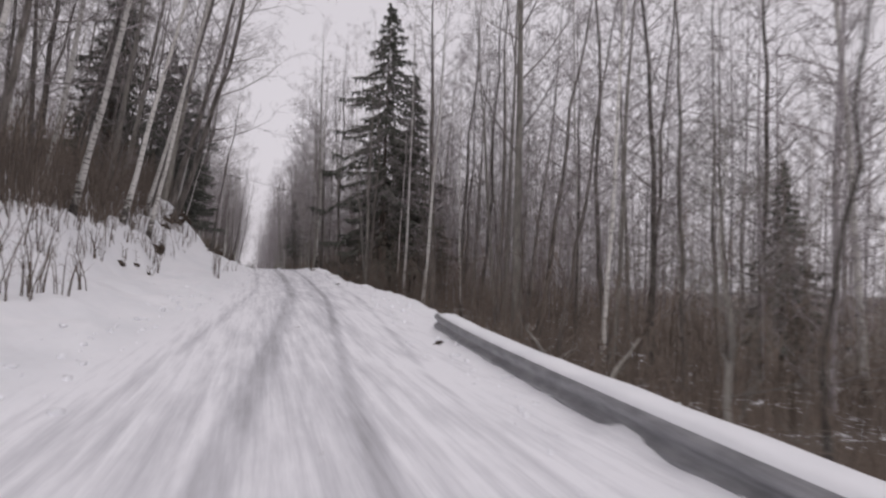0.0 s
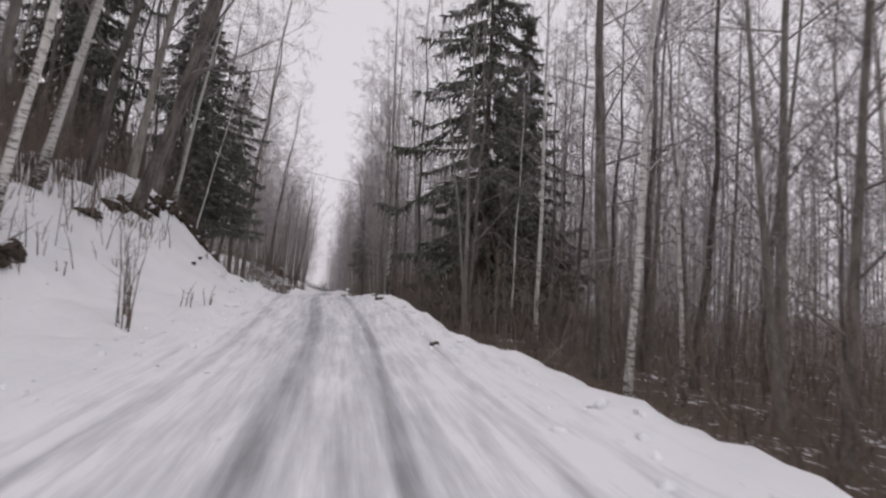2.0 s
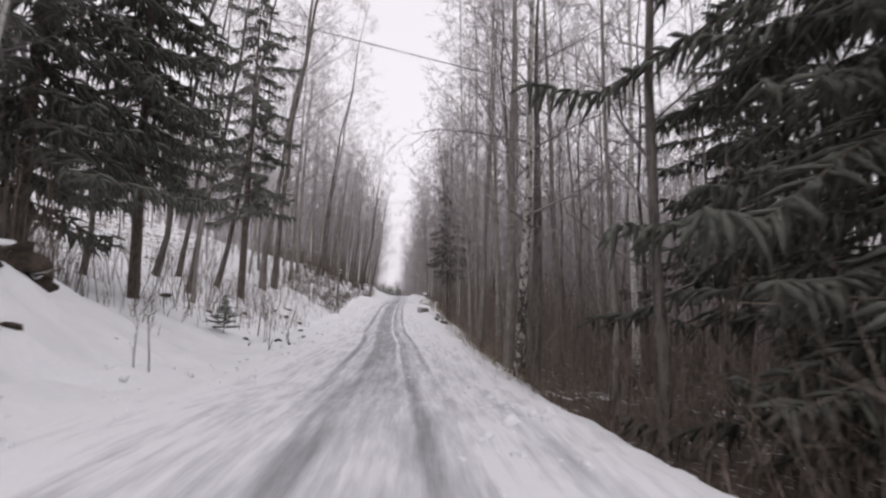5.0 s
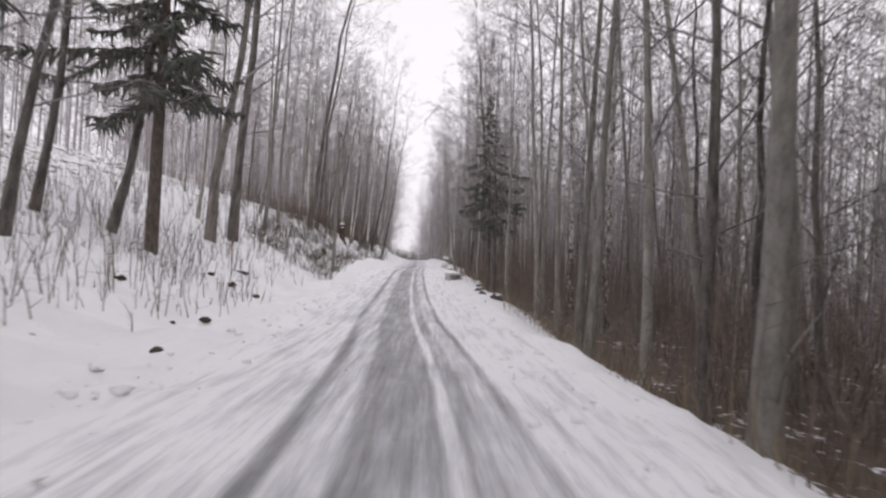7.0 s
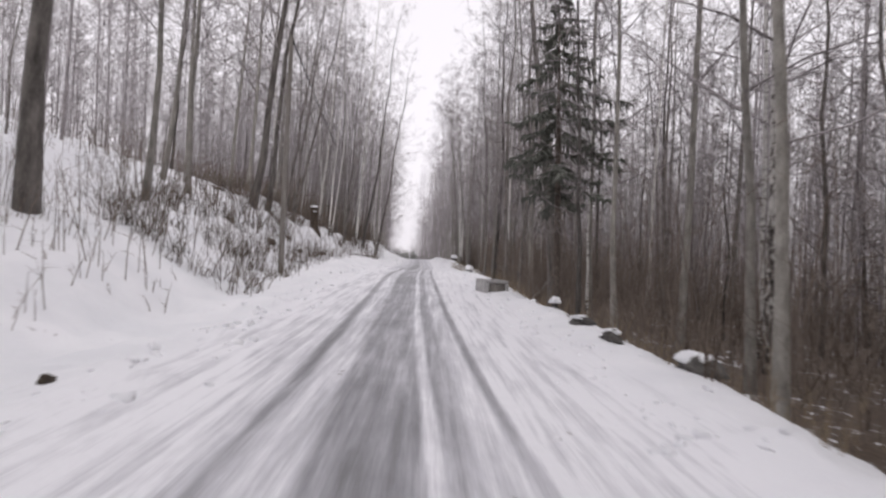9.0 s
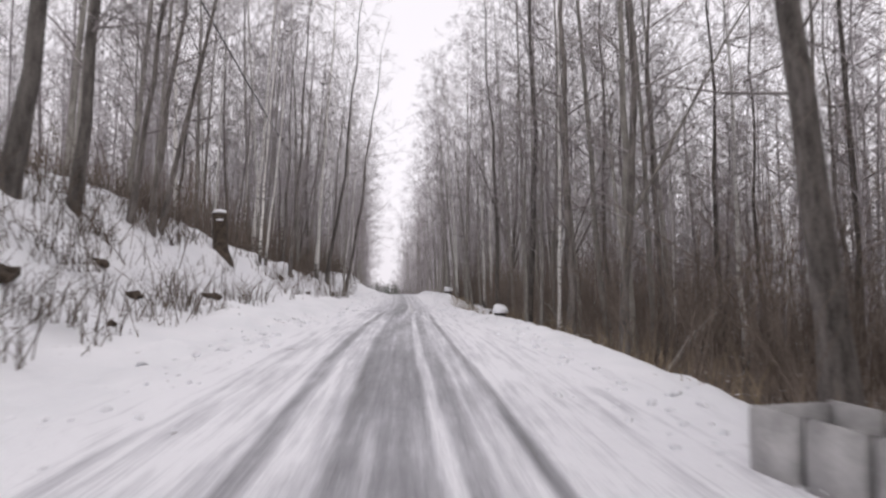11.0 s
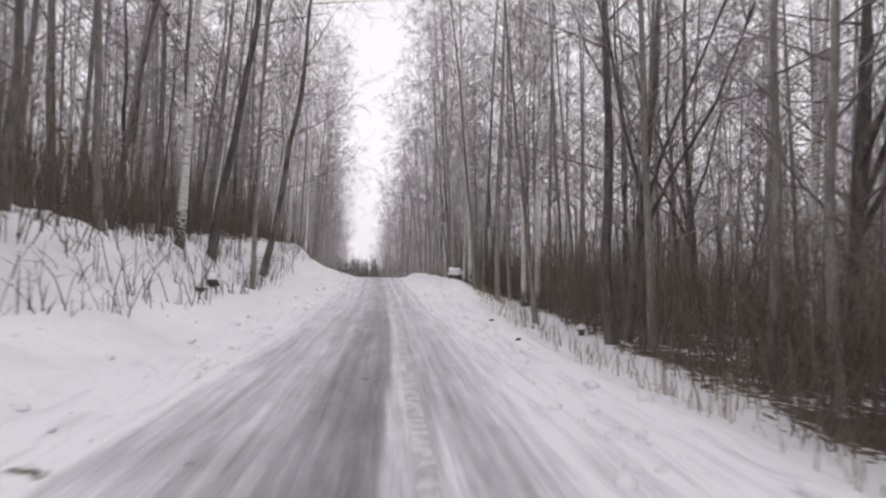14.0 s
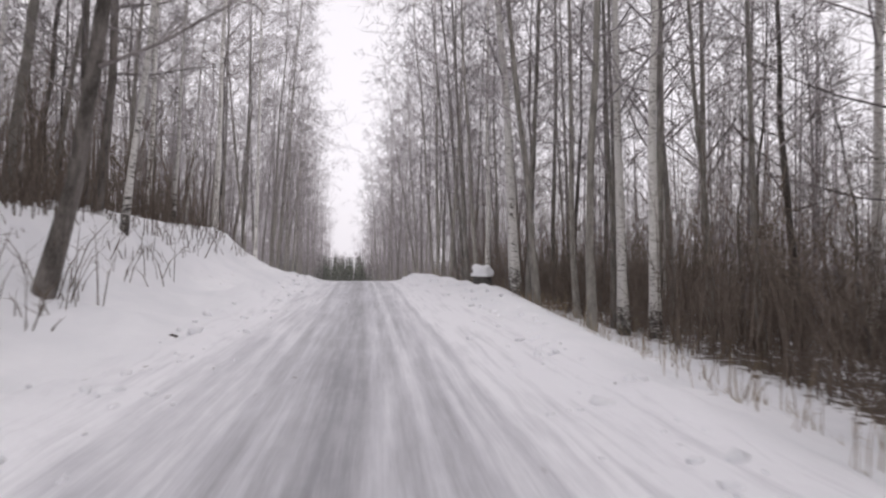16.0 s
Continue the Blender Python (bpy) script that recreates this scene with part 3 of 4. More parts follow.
KINDS = {
    "birch": (BIRCHES, "birch_tree", "tall bare birch with white bark and dark marks", "birch tree"),
    "thick_birch": (THICK_BIRCHES, "birch_tree", "stout bare birch with bright white bark and black marks", "birch tree"),
    "old_birch": (OLD_BIRCHES, "birch_tree", "old bare birch with black fissured bark and white patches", "birch tree"),
    "far_birch": (FAR_BIRCHES, "birch_tree", "tall bare birch with a dense hanging crown by the road", "birch tree"),
    "slim": (SLIM_BIRCHES, "birch_tree", "slim young bare birch with pale bark in the roadside wood", "birch tree"),
    "alder": (ALDERS, "alder_tree", "bare alder with dark grey-brown bark and many thin twigs", "tree"),
    "aspen": (ASPENS, "aspen_tree", "straight bare aspen with grey-green bark in the roadside wood", "tree"),
    "old": (OLD_TREES, "old_tree", "old bare tree with long grey-brown limbs beside the road", "tree"),
    "forked": (FORKED, "forked_tree", "bare grey tree forking into spreading limbs above the brush", "tree"),
    "shrub": (SHRUBS, "dead_shrub", "pale dead branching shrub below the edge of the road", "shrub"),
    "pole": (POLES, "young_tree", "thin bare young tree with brown bark in the undergrowth", "tree"),
    "spruce": (SPRUCES, "spruce_tree", "tall dark green spruce with sagging boughs among bare trees", "spruce tree"),
}
planted = []


def plant(kind, x, y, variant=0, lean_x=0.0, lean_y=0.0, size=1.0, turn=0.0):
    """One tree as a thing of its own. lean_x: degrees towards +x."""
    kits, name, label, category = KINDS[kind]
    trunk, crown = kits[variant % len(kits)]
    root = new(name)
    root.matrix_world = pose(x, y, ground_z(x, y) - 0.02, -lean_y, lean_x, 0) @ pose(0, 0, 0, 0, 0, turn) @ Matrix.Scale(size, 4)
    for part_name, me in (("trunk", trunk), ("crown", crown)):
        ob = new(part_name, me)
        ob.parent = root
    planted.append((x, y))
    return tagged(root, label, category, "trees of the roadside wood")


# trees that stand out along the road: kind, place, variant, leans, size
for n, (kind, x, y, variant, lx, ly, size) in enumerate([
    # right of the road
    ("birch", 7.2, 26.1, 1, 3, 0, 0.95), ("birch", 8.5, 35.3, 1, 0.5, 0, 1.0), ("slim", 9.3, 41.0, 0, 1, 0, 1.0), ("aspen", 6.85, 39.6, 1, 0, 0, 1.05),
    ("alder", 7.08, 39.8, 1, 1, 0, 0.9), ("aspen", 6.5, 37.3, 1, -7, 0, 0.75), ("alder", 6.0, 46.7, 1, -1, 0, 1.0), ("spruce", 8.7, 44.3, 0, 0, 0, 1.0), ("spruce", 11.6, 47.0, 1, 0, 0, 1.0),
    ("spruce", 13.2, 56.5, 2, 0, 0, 0.85), ("old_birch", 4.66, 53.5, 0, 0.5, 0, 1.0), ("old", 5.12, 53.6, 2, -1, 0, 0.68), ("aspen", 4.72, 64.0, 1, 0.8, 0, 1.1), ("aspen", 5.0, 57.4, 2, -1, 0, 1.15), ("alder", 5.4, 59.7, 1, -3, 0, 0.9),
    ("aspen", 4.95, 65.8, 0, 0.8, 0, 0.9), ("old_birch", 7.4, 76.65, 0, -2.5, 0, 0.95), ("old_birch", 7.85, 73.0, 0, -0.5, 0, 1.0), ("aspen", 7.9, 61.5, 2, -4, 0, 1.05),
    ("alder", 6.6, 60.5, 2, 1, 0, 1.0), ("alder", 9.3, 62.5, 0, -2, 0, 1.0), ("spruce", 4.3, 82.4, 3, -2, 0, 0.68), ("slim", 5.3, 82.6, 0, -1, 0, 0.8), ("alder", 4.4, 80.2, 2, -1, 0, 0.85), ("far_birch", 4.9, 78.8, 2, -2, 0, 0.8), ("far_birch", 5.6, 83.5, 1, -2, 0, 0.9),
    ("alder", 4.9, 93.3, 3, 0, 0, 1.0), ("old", 5.25, 86.9, 2, -7, 0, 0.8), ("alder", 4.7, 97.1, 1, 0, 0, 1.0), ("aspen", 3.8, 99.1, 1, -0.5, 0, 0.55), ("aspen", 4.2, 98.6, 1, 1, 0, 0.6), ("forked", 5.8, 95.1, 0, -1, 0, 1.0),
    ("aspen", 7.4, 97.4, 1, -3, 0, 1.0), ("alder", 8.3, 98.6, 1, -2, 0, 0.9), ("birch", 5.2, 100.2, 1, 0, 0, 0.8),
    ("alder", 4.85, 104.0, 1, 0, 0, 1.2), ("alder", 5.6, 116.2, 1, -3, 0, 1.15), ("old", 6.2, 116.7, 1, 3, 0, 0.95), ("aspen", 6.4, 115.6, 1, -4, 0, 1.1),
    ("thick_birch", 4.4, 133.3, 0, -4, 0, 1.0), ("thick_birch", 6.5, 129.8, 0, -0.5, 0, 0.85), ("thick_birch", 6.95, 128.9, 0, 0.5, 0, 0.85), ("birch", 10.0, 134.5, 2, 0, 0, 0.95), ("old", 8.6, 112.0, 1, -2, 0, 1.0), ("alder", 9.6, 107.5, 3, -2, 0, 1.15), ("old", 10.0, 120.0, 1, -2, 0, 1.0), ("birch", 12.1, 128.0, 2, 1, 0, 1.1),
    ("aspen", 4.25, 118.7, 1, -6, 0, 0.75), ("birch", 5.0, 141.0, 2, 0, 0, 1.0), ("alder", 5.8, 137.1, 2, 0, 0, 1.0), ("birch", 9.7, 15.0, 1, 2, 0, 0.9),
    ("pole", 7.6, 6.0, 1, 6, 0, 1.0), ("shrub", 5.6, 5.6, 0, -4, 0, 1.0), ("spruce", 18.5, 17.0, 1, 0, 0, 0.42), ("aspen", 9.9, 21.5, 2, -0.5, 0, 1.3), ("alder", 11.4, 22.7, 1, 8, 0, 1.0), ("old", 9.2, 31.2, 2, -2, 0, 0.9), ("aspen", 12.0, 27.8, 2, 0, 0, 1.0),
    ("far_birch", 5.2, 69.3, 1, -3, 0, 0.95), ("far_birch", 6.5, 50.5, 2, -3, 0, 0.9), ("far_birch", 5.8, 74.6, 0, -4, 0, 0.9),
    # left of the road
    ("far_birch", -6.9, 46.5, 1, 6, 0, 0.9), ("far_birch", -7.6, 61.5, 2, 4, 0, 0.9),
    ("birch", -4.9, 23.8, 1, 11, 0, 1.1), ("birch", -5.15, 29.4, 0, 12, 0, 0.95), ("birch", -4.5, 26.6, 1, 10, 0, 1.0), ("alder", -5.4, 32.6, 3, 11, 0, 1.15), ("alder", -4.6, 34.2, 1, 13, 0, 1.35),
    ("alder", -5.3, 38.2, 1, 11, 0, 1.5), ("birch", -5.6, 41.6, 1, 10, 0, 0.95), ("aspen", -5.4, 36.0, 0, 9, 0, 1.1), ("spruce", -7.9, 50.8, 1, 1, 0, 0.9),
    ("spruce", -7.3, 55.5, 2, 0, 0, 0.88), ("spruce", -8.0, 69.7, 4, 1, 0, 1.0), ("spruce", -11.2, 46.8, 3, 2, 0, 0.85), ("spruce", -9.4, 39.5, 1, 3, 0, 0.85), ("alder", -8.8, 64.2, 3, 7, 0, 1.2), ("alder", -10.6, 64.8, 1, 9, 0, 1.2),
    ("alder", -9.4, 69.9, 1, 8, 0, 1.2), ("alder", -11.0, 68.6, 3, 8, 0, 1.2), ("alder", -8.4, 75.9, 1, 7, 0, 1.6), ("alder", -8.0, 77.6, 1, 6, 0, 1.7),
    ("alder", -7.2, 90.7, 1, 8, 0, 1.3), ("alder", -7.0, 92.4, 3, 7, 0, 1.15), ("alder", -6.6, 94.0, 2, 9, 0, 0.9), ("alder", -6.35, 94.6, 0, 7, 0, 0.8), ("alder", -6.5, 95.5, 2, 9, 0, 0.9),
    ("slim", -6.1, 104.2, 0, 3, 0, 1.0), ("slim", -6.0, 104.7, 1, 5, 0, 0.8), ("birch", -6.1, 119.0, 0, 3, 0, 1.2), ("aspen", -4.5, 121.2, 1, 2, 0, 0.8), ("alder", -5.6, 120.4, 3, 6, 0, 1.2),
    ("alder", -5.6, 107.9, 2, 2, 0, 1.1), ("birch", -5.2, 127.5, 1, 6, 0, 0.8), ("alder", -4.7, 123.6, 1, 8, 0, 1.0), ("alder", -6.6, 129.5, 3, 5, 0, 1.0), ("slim", -6.2, 133.5, 1, 3, 0, 1.0),
    ("birch", -6.4, 139.0, 2, 2, 0, 1.0), ("birch", -6.4, 147.0, 0, 1, 0, 1.05),
]):
    plant(kind, x, y, variant, lx, ly, size, 67.0 * n)

# the rest of the near wood, scattered with room round each trunk
rng = random.Random(5)


def scatter(count, near, far, y0, y1, kinds, gap, lean=(0, 3)):
    tries = made = 0
    while made < count and tries < count * 40:
        tries += 1
        y = rng.uniform(y0, y1)
        u = rng.uniform(near, far)
        side_x = centre_x(y) + u
        if any((side_x - a) ** 2 + (y - b) ** 2 < gap * gap for a, b in planted):
            continue
        kind = rng.choice(kinds)
        plant(kind, side_x, y, rng.randint(0, 1 if kind == "old" else 3), (1 if u < 0 else -1) * rng.uniform(*lean) + rng.gauss(0, 2.6), rng.gauss(0, 2.4), rng.uniform(0.82, 1.15), rng.uniform(0, 360))
        made += 1


MIXED = ["alder", "alder", "aspen", "birch", "pole", "pole", "slim"]
scatter(92, 8.0, 17, 8, 128, MIXED, 1.3)
scatter(12, 8.5, 18, 12, 60, ["alder", "far_birch"], 1.3)
scatter(58, -14, -6.6, 10, 50, ["alder", "alder", "birch", "aspen", "slim", "pole"], 1.4, (4, 10))
scatter(11, -16, -9.4, 50, 104, ["alder", "alder", "aspen", "slim", "pole", "pole"], 1.4, (2, 7))
scatter(36, -14, -7.2, 104, 142, ["alder", "aspen", "birch", "pole", "slim"], 1.4, (0, 5))
scatter(12, 5.8, 9.5, 126, 142, ["far_birch", "far_birch", "alder"], 1.6, (0, 3))
scatter(12, -9.5, -6.2, 108, 142, ["far_birch", "far_birch", "alder"], 1.6, (0, 4))
scatter(8, -10.5, -7.0, 78, 104, ["far_birch"], 1.8, (0, 4))
scatter(6, 4.8, 8, 62, 79, ["far_birch"], 1.5, (2, 5))
scatter(6, 5.2, 8, 99, 113, ["far_birch"], 1.5, (2, 5))
scatter(12, 8.0, 16, 98, 138, ["alder", "aspen", "alder", "pole"], 1.4)
scatter(9, 4.2, 6.4, 127, 150, ["far_birch"], 1.4, (2, 6))
scatter(26, 4.3, 7.5, 142, 205, ["far_birch"], 1.8, (0, 3))
scatter(20, 8, 15, 135, 185, ["far_birch", "alder"], 1.8)
scatter(26, -7.6, -4.6, 142, 205, ["far_birch"], 1.8, (0, 3))
scatter(20, -15, -7.6, 142, 185, ["far_birch", "alder"], 1.8)


def far_wood(name, spots, seed, mat, height=(12, 19)):
    """Many thin distant trees as one mass."""
    r = random.Random(seed)
    s = Sticks()
    for x, y in spots:
        h = r.uniform(*height)
        z = ground_z(x, y) - 0.3
        lx, ly = r.uniform(-0.04, 0.04) * h, r.uniform(-0.03, 0.03) * h
        r0 = r.uniform(0.03, 0.085)
        top = Vector((x + lx, y + ly, z + h))
        foot = Vector((x, y, z))
        s.limb([foot, foot.lerp(top, 0.5) + Vector((r.uniform(-0.2, 0.2), 0, 0)), top], [r0, r0 * 0.65, 0], 4)
        for k in range(24):
            f = 0.08 + 0.90 * (k + r.random()) / 24
            p = foot.lerp(top, f)
            a = r.uniform(0, 6.28)
            ln = h * r.uniform(0.07, 0.15) * (1.25 - f)  + 0.3
            e = p + Vector((math.cos(a) * ln, math.sin(a) * ln, ln * r.uniform(0.3, 1.3)))
            s.limb([p, e], [0.020, 0], 3)
            for _ in range(13):
                q = p.lerp(e, r.uniform(0.15, 1.0))
                s.twig(q, q + Vector((r.gauss(0, 0.5), r.gauss(0, 0.5), r.uniform(-0.3, 0.9))), 0.013, r)
    ob = new(name, s.mesh(name, mat))
    return tagged(ob, "hazy mass of bare trees deeper in the winter wood", "woods", kind="stuff")


def spots(count, near, far, y0, y1, seed, thin=None):
    """Random places; thin(y): the share of trees that stand at that station."""
    r = random.Random(seed)
    out = []
    for _ in range(count):
        y = y0 + (y1 - y0) * r.random()
        x = centre_x(y) + r.uniform(near, far)
        if thin is None or r.random() < thin(y):
            out.append((x, y))
    return out


def right_share(y):
    return float(np.interp(y, [5, 32, 45], [0.6, 0.65, 1.0]))


def left_share(y):
    return float(np.interp(y, [0, 35, 48, 92, 105], [0.6, 0.4, 0.14, 0.55, 1.0]))


# deep woods in the paler twig colour that carries the haze
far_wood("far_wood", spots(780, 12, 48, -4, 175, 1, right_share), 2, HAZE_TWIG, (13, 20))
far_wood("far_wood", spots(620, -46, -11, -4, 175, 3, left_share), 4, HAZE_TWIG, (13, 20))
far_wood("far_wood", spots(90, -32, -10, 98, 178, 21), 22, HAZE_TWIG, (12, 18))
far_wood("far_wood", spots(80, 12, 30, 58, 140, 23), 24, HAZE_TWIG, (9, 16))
far_wood("far_wood", spots(200, 4.8, 24, 185, 320, 5), 6, BIRCH_TWIG, (18, 24))
far_wood("far_wood", spots(200, -24, -5.0, 185, 320, 7), 8, BIRCH_TWIG, (18, 24))


def far_spruces(name, spots, seed, height):
    """Distant pointed spruces as one mass."""
    r = random.Random(seed)
    s = Sticks()
    for x, y in spots:
        h = r.uniform(*height)
        foot = Vector((x, y, ground_z(x, y) - 0.3))
        s.limb([foot, foot + Vector((0, 0, h))], [0.12, 0], 4)
        wide = h * r.uniform(0.13, 0.2)
        for k in range(70):
            f = 0.06 + 0.92 * (k + r.random()) / 70
            a = r.uniform(0, 6.28)
            ln = wide * (1.02 - f) * r.uniform(0.6, 1.2) + 0.12
            p = foot + Vector((0, 0, h * f))
            s.twig(p, p + Vector((math.cos(a) * ln, math.sin(a) * ln, -0.35 * ln)), 0.09 + 0.10 * (1 - f), r)
    ob = new(name, s.mesh(name, NEEDLE))
    return tagged(ob, "far dark pointed spruces where the road drops out of sight", "woods", kind="stuff")


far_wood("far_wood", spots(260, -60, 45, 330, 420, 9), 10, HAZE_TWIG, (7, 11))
far_spruces("far_spruces", spots(150, -60, 45, 300, 400, 31), 32, (6.5, 11))
far_spruces("far_spruces", spots(36, -14, -3, 215, 300, 33), 34, (5.0, 9.0))
far_spruces("far_spruces", spots(26, -1.0, 12, 225, 300, 35), 36, (4.5, 8.0))
far_spruces("far_spruces", spots(130, -18, 14, 245, 315, 37), 38, (6.5, 9.0))


def thicket(name, label, count, place, seed, mat, tall, bend=0.25, twigs=3, radius=0.008, spread=0.22):
    """A mass of thin upright stems with side twigs. place(r): a spot x, y."""
    r = random.Random(seed)
    s = Sticks()
    cells = {}
    for _ in range(count):
        x, y = place(r)
        key = (round(x / 0.7), round(y / 0.7))
        if key not in cells:
            cells[key] = ground_z(x, y)
        p = Vector((x, y, cells[key] - 0.12))
        h = tall[0] + (tall[1] - tall[0]) * r.random() ** 1.7
        a = r.uniform(0, 6.28)
        b = r.uniform(0, bend) * h
        mid = p + Vector((math.cos(a) * b * 0.35, math.sin(a) * b * 0.35, h * 0.55))
        top = p + Vector((math.cos(a) * b, math.sin(a) * b, h))
        rr = radius * r.uniform(0.7, 1.4)
        s.limb([p, mid, top], [rr * 1.3, rr, 0], 3)
        for _ in range(twigs):
            q = p.lerp(mid, r.uniform(0.5, 1)) if r.random() < 0.4 else mid.lerp(top, r.random() * 0.8)
            s.limb([q, q + Vector((r.gauss(0, 0.22 * h), r.gauss(0, 0.22 * h), r.uniform(0.0, 0.4) * h)) * 0.7], [rr * 0.7, 0], 3)
    ob = new(name, s.mesh(name, mat))
    return tagged(ob, label, "undergrowth", kind="stuff")


def right_wood(r):
    y = 150 - 153 * r.random() ** 1.6
    near = float(smooth_interp(y, RIGHT[0], RIGHT[1][:, 0]))
    return near + float(np.interp(y, [96, 100, 108, 114], [1.5, 2.5, 2.7, 3.5])) + 15 * r.random() ** 1.4, y


def right_wood_deep(r):
    y = 150 - 152 * r.random() ** 1.7
    near = float(smooth_interp(y, RIGHT[0], RIGHT[1][:, 0]))
    return near + 3.2 + 18 * r.random() ** 1.2, y


def right_late(r):
    y = r.uniform(94, 142)
    near = float(smooth_interp(y, RIGHT[0], RIGHT[1][:, 0]))
    return near + 3.7 + 11 * r.random(), y


def left_late_deep(r):
    y = r.uniform(102, 142)
    top = float(smooth_interp(y, LEFT[0], LEFT[1][:, 3]))
    return top - 0.8 - 8 * r.random(), y


def left_top(r):
    y = r.uniform(-2, 50)
    return float(smooth_interp(y, LEFT[0], LEFT[1][:, 3])) - 0.3 - 9 * r.random() ** 1.4, y


def clumped(r, pick, grain, bare=-0.05):
    """A place from pick(r) that falls in a clump; bare: how much ground stays empty."""
    for _ in range(12):
        x, y = pick(r)
        if noise.noise(Vector((x * grain, y * grain, 5.0))) > bare + r.uniform(-0.12, 0.12):
            break
    return x, y


def left_slope(r):
    def pick(q):
        y = q.uniform(50, 140)
        return float(smooth_interp(y, LEFT[0], LEFT[1][:, 1])) - 0.7 - 9 * q.random() ** 0.75, y
    return clumped(r, pick, 0.55)


def scrub_slope(r):
    def pick(q):
        y = q.uniform(79, 98)
        return float(smooth_interp(y, LEFT[0], LEFT[1][:, 0])) - 1.2 - 4.4 * q.random() ** 0.8, y
    return clumped(r, pick, 0.8)


def left_late(r):
    def pick(q):
        y = q.uniform(102, 134)
        return float(smooth_interp(y, LEFT[0], LEFT[1][:, 0])) - 1.5 - 3.2 * q.random() ** 0.7, y
    return clumped(r, pick, 0.7)


def sapling_belt(r):
    y = r.uniform(56, 92)
    toe = float(smooth_interp(y, LEFT[0], LEFT[1][:, 1]))
    return toe - 0.1 - 4.2 * r.random() ** 0.8, y


def bank_fringe(r):
    y = r.uniform(-1, 34)
    return float(smooth_interp(y, LEFT[0], LEFT[1][:, 1])) - 0.2 - 1.9 * r.random() ** 0.7, y


def right_edge(r):
    y = r.uniform(48, 145)
    return float(smooth_interp(y, RIGHT[0], RIGHT[1][:, 0])) + 0.5 + 1.7 * r.random(), y


thicket("brushwood", "dense brown leafless brush under the trees", 10500, right_wood, 1, BRUSH, (0.6, 3.6), 1.1, 5, 0.008)
thicket("tall_brushwood", "tall thin brown stems between the trees", 5200, right_wood_deep, 5, BRUSH, (2.0, 7.0), 0.45, 4, 0.0095)
thicket("tall_brushwood", "dense brown brush of the wood beyond the ditch", 2100, right_late, 13, BRUSH, (1.0, 4.6), 0.7, 5, 0.009)
thicket("tall_brushwood", "tall thin brown stems above the snowy bank", 1400, left_top, 6, BRUSH, (1.6, 4.2), 0.3, 4, 0.011)
thicket("tall_brushwood", "dense brown brush behind the snowy bank", 2000, left_late_deep, 11, BRUSH, (1.6, 4.4), 0.3, 4, 0.013)
thicket("brushwood", "brown leafless brush on top of the snowy bank", 4600, left_top, 2, BRUSH, (0.7, 3.0), 0.3, 3, 0.009)
thicket("saplings", "thin dark saplings and stalks in the snow of the slope", 2600, left_slope, 3, BRUSH, (0.3, 2.4), 0.6, 3, 0.008)
thicket("dry_grass", "dry stalks and grass along the edge of the snow", 1900, right_edge, 4, DRY_GRASS, (0.2, 0.8), 0.5, 1, 0.005)
thicket("scrub", "dark low scrub poking through the snow of the steep bank", 3300, scrub_slope, 7, DARK_BRUSH, (0.2, 1.15), 1.1, 3, 0.0065)
thicket("saplings", "belt of thin brown saplings at the foot of the slope", 480, sapling_belt, 8, BRUSH, (0.3, 1.8), 0.5, 3, 0.008)
thicket("scrub", "thin brown stalks along the snowy bank", 900, bank_fringe, 9, BRUSH, (0.3, 1.5), 0.5, 3, 0.009)
thicket("scrub", "thin dark stalks between road and wood", 1300, left_late, 10, DARK_BRUSH, (0.2, 1.4), 0.8, 3, 0.007)


# ---- things along the road ----
def thing(name, label, category, x, y, z, turn=0.0, group=""):
    root = new(name)
    root.matrix_world = pose(x, y, z, 0, 0, turn)
    return tagged(root, label, category, group)


def part(name, bm, mat, parent, label=""):
    me = bpy.data.meshes.new(name)
    bm.to_mesh(me)
    bm.free()
    me.materials.append(mat)
    me.polygons.foreach_set("use_smooth", np.ones(len(me.polygons), bool))
    ob = new(name, me)
    ob.parent = parent
    return tagged(ob, label) if label else ob


def sticks_part(name, s, mat, parent, label=""):
    ob = new(name, s.mesh(name, mat))
    ob.parent = parent
    return tagged(ob, label) if label else ob


def lump(seed, sx, sy, sz, rough=0.28, flat=0.0, detail=2):
    """An uneven rounded body; flat: how much of its underside is cut level."""
    bm = bmesh.new()
    bmesh.ops.create_icosphere(bm, subdivisions=detail, radius=1.0)
    for v in bm.verts:
        p = v.co.copy()
        k = 1 + rough * noise.noise(p * 1.3 + Vector((seed * 7.1, seed * 3.3, 0))) + 0.6 * rough * noise.noise(p * 3.1 + Vector((0, seed * 5.7, seed)))
        v.co = Vector((p.x * k * sx, p.y * k * sy, p.z * k * sz))
        if flat and v.co.z < -sz * (1 - flat):
            v.co.z = -sz * (1 - flat)
    return bm


def slab(sx, sy, sz, cx=0.0, cy=0.0, cz=0.0, bevel=0.012):
    bm = bmesh.new()
    bmesh.ops.create_cube(bm, size=1.0)
    bmesh.ops.scale(bm, vec=(sx, sy, sz), verts=bm.verts)
    bmesh.ops.bevel(bm, geom=bm.edges[:], offset=bevel, segments=2, affect="EDGES")
    bmesh.ops.translate(bm, vec=(cx, cy, cz), verts=bm.verts)
    return bm


def lone(name, bm, mat, label, category, m, group=""):
    """A thing of a single mesh."""
    ob = part(name, bm, mat, None)
    ob.matrix_world = m
    return tagged(ob, label, category, group)


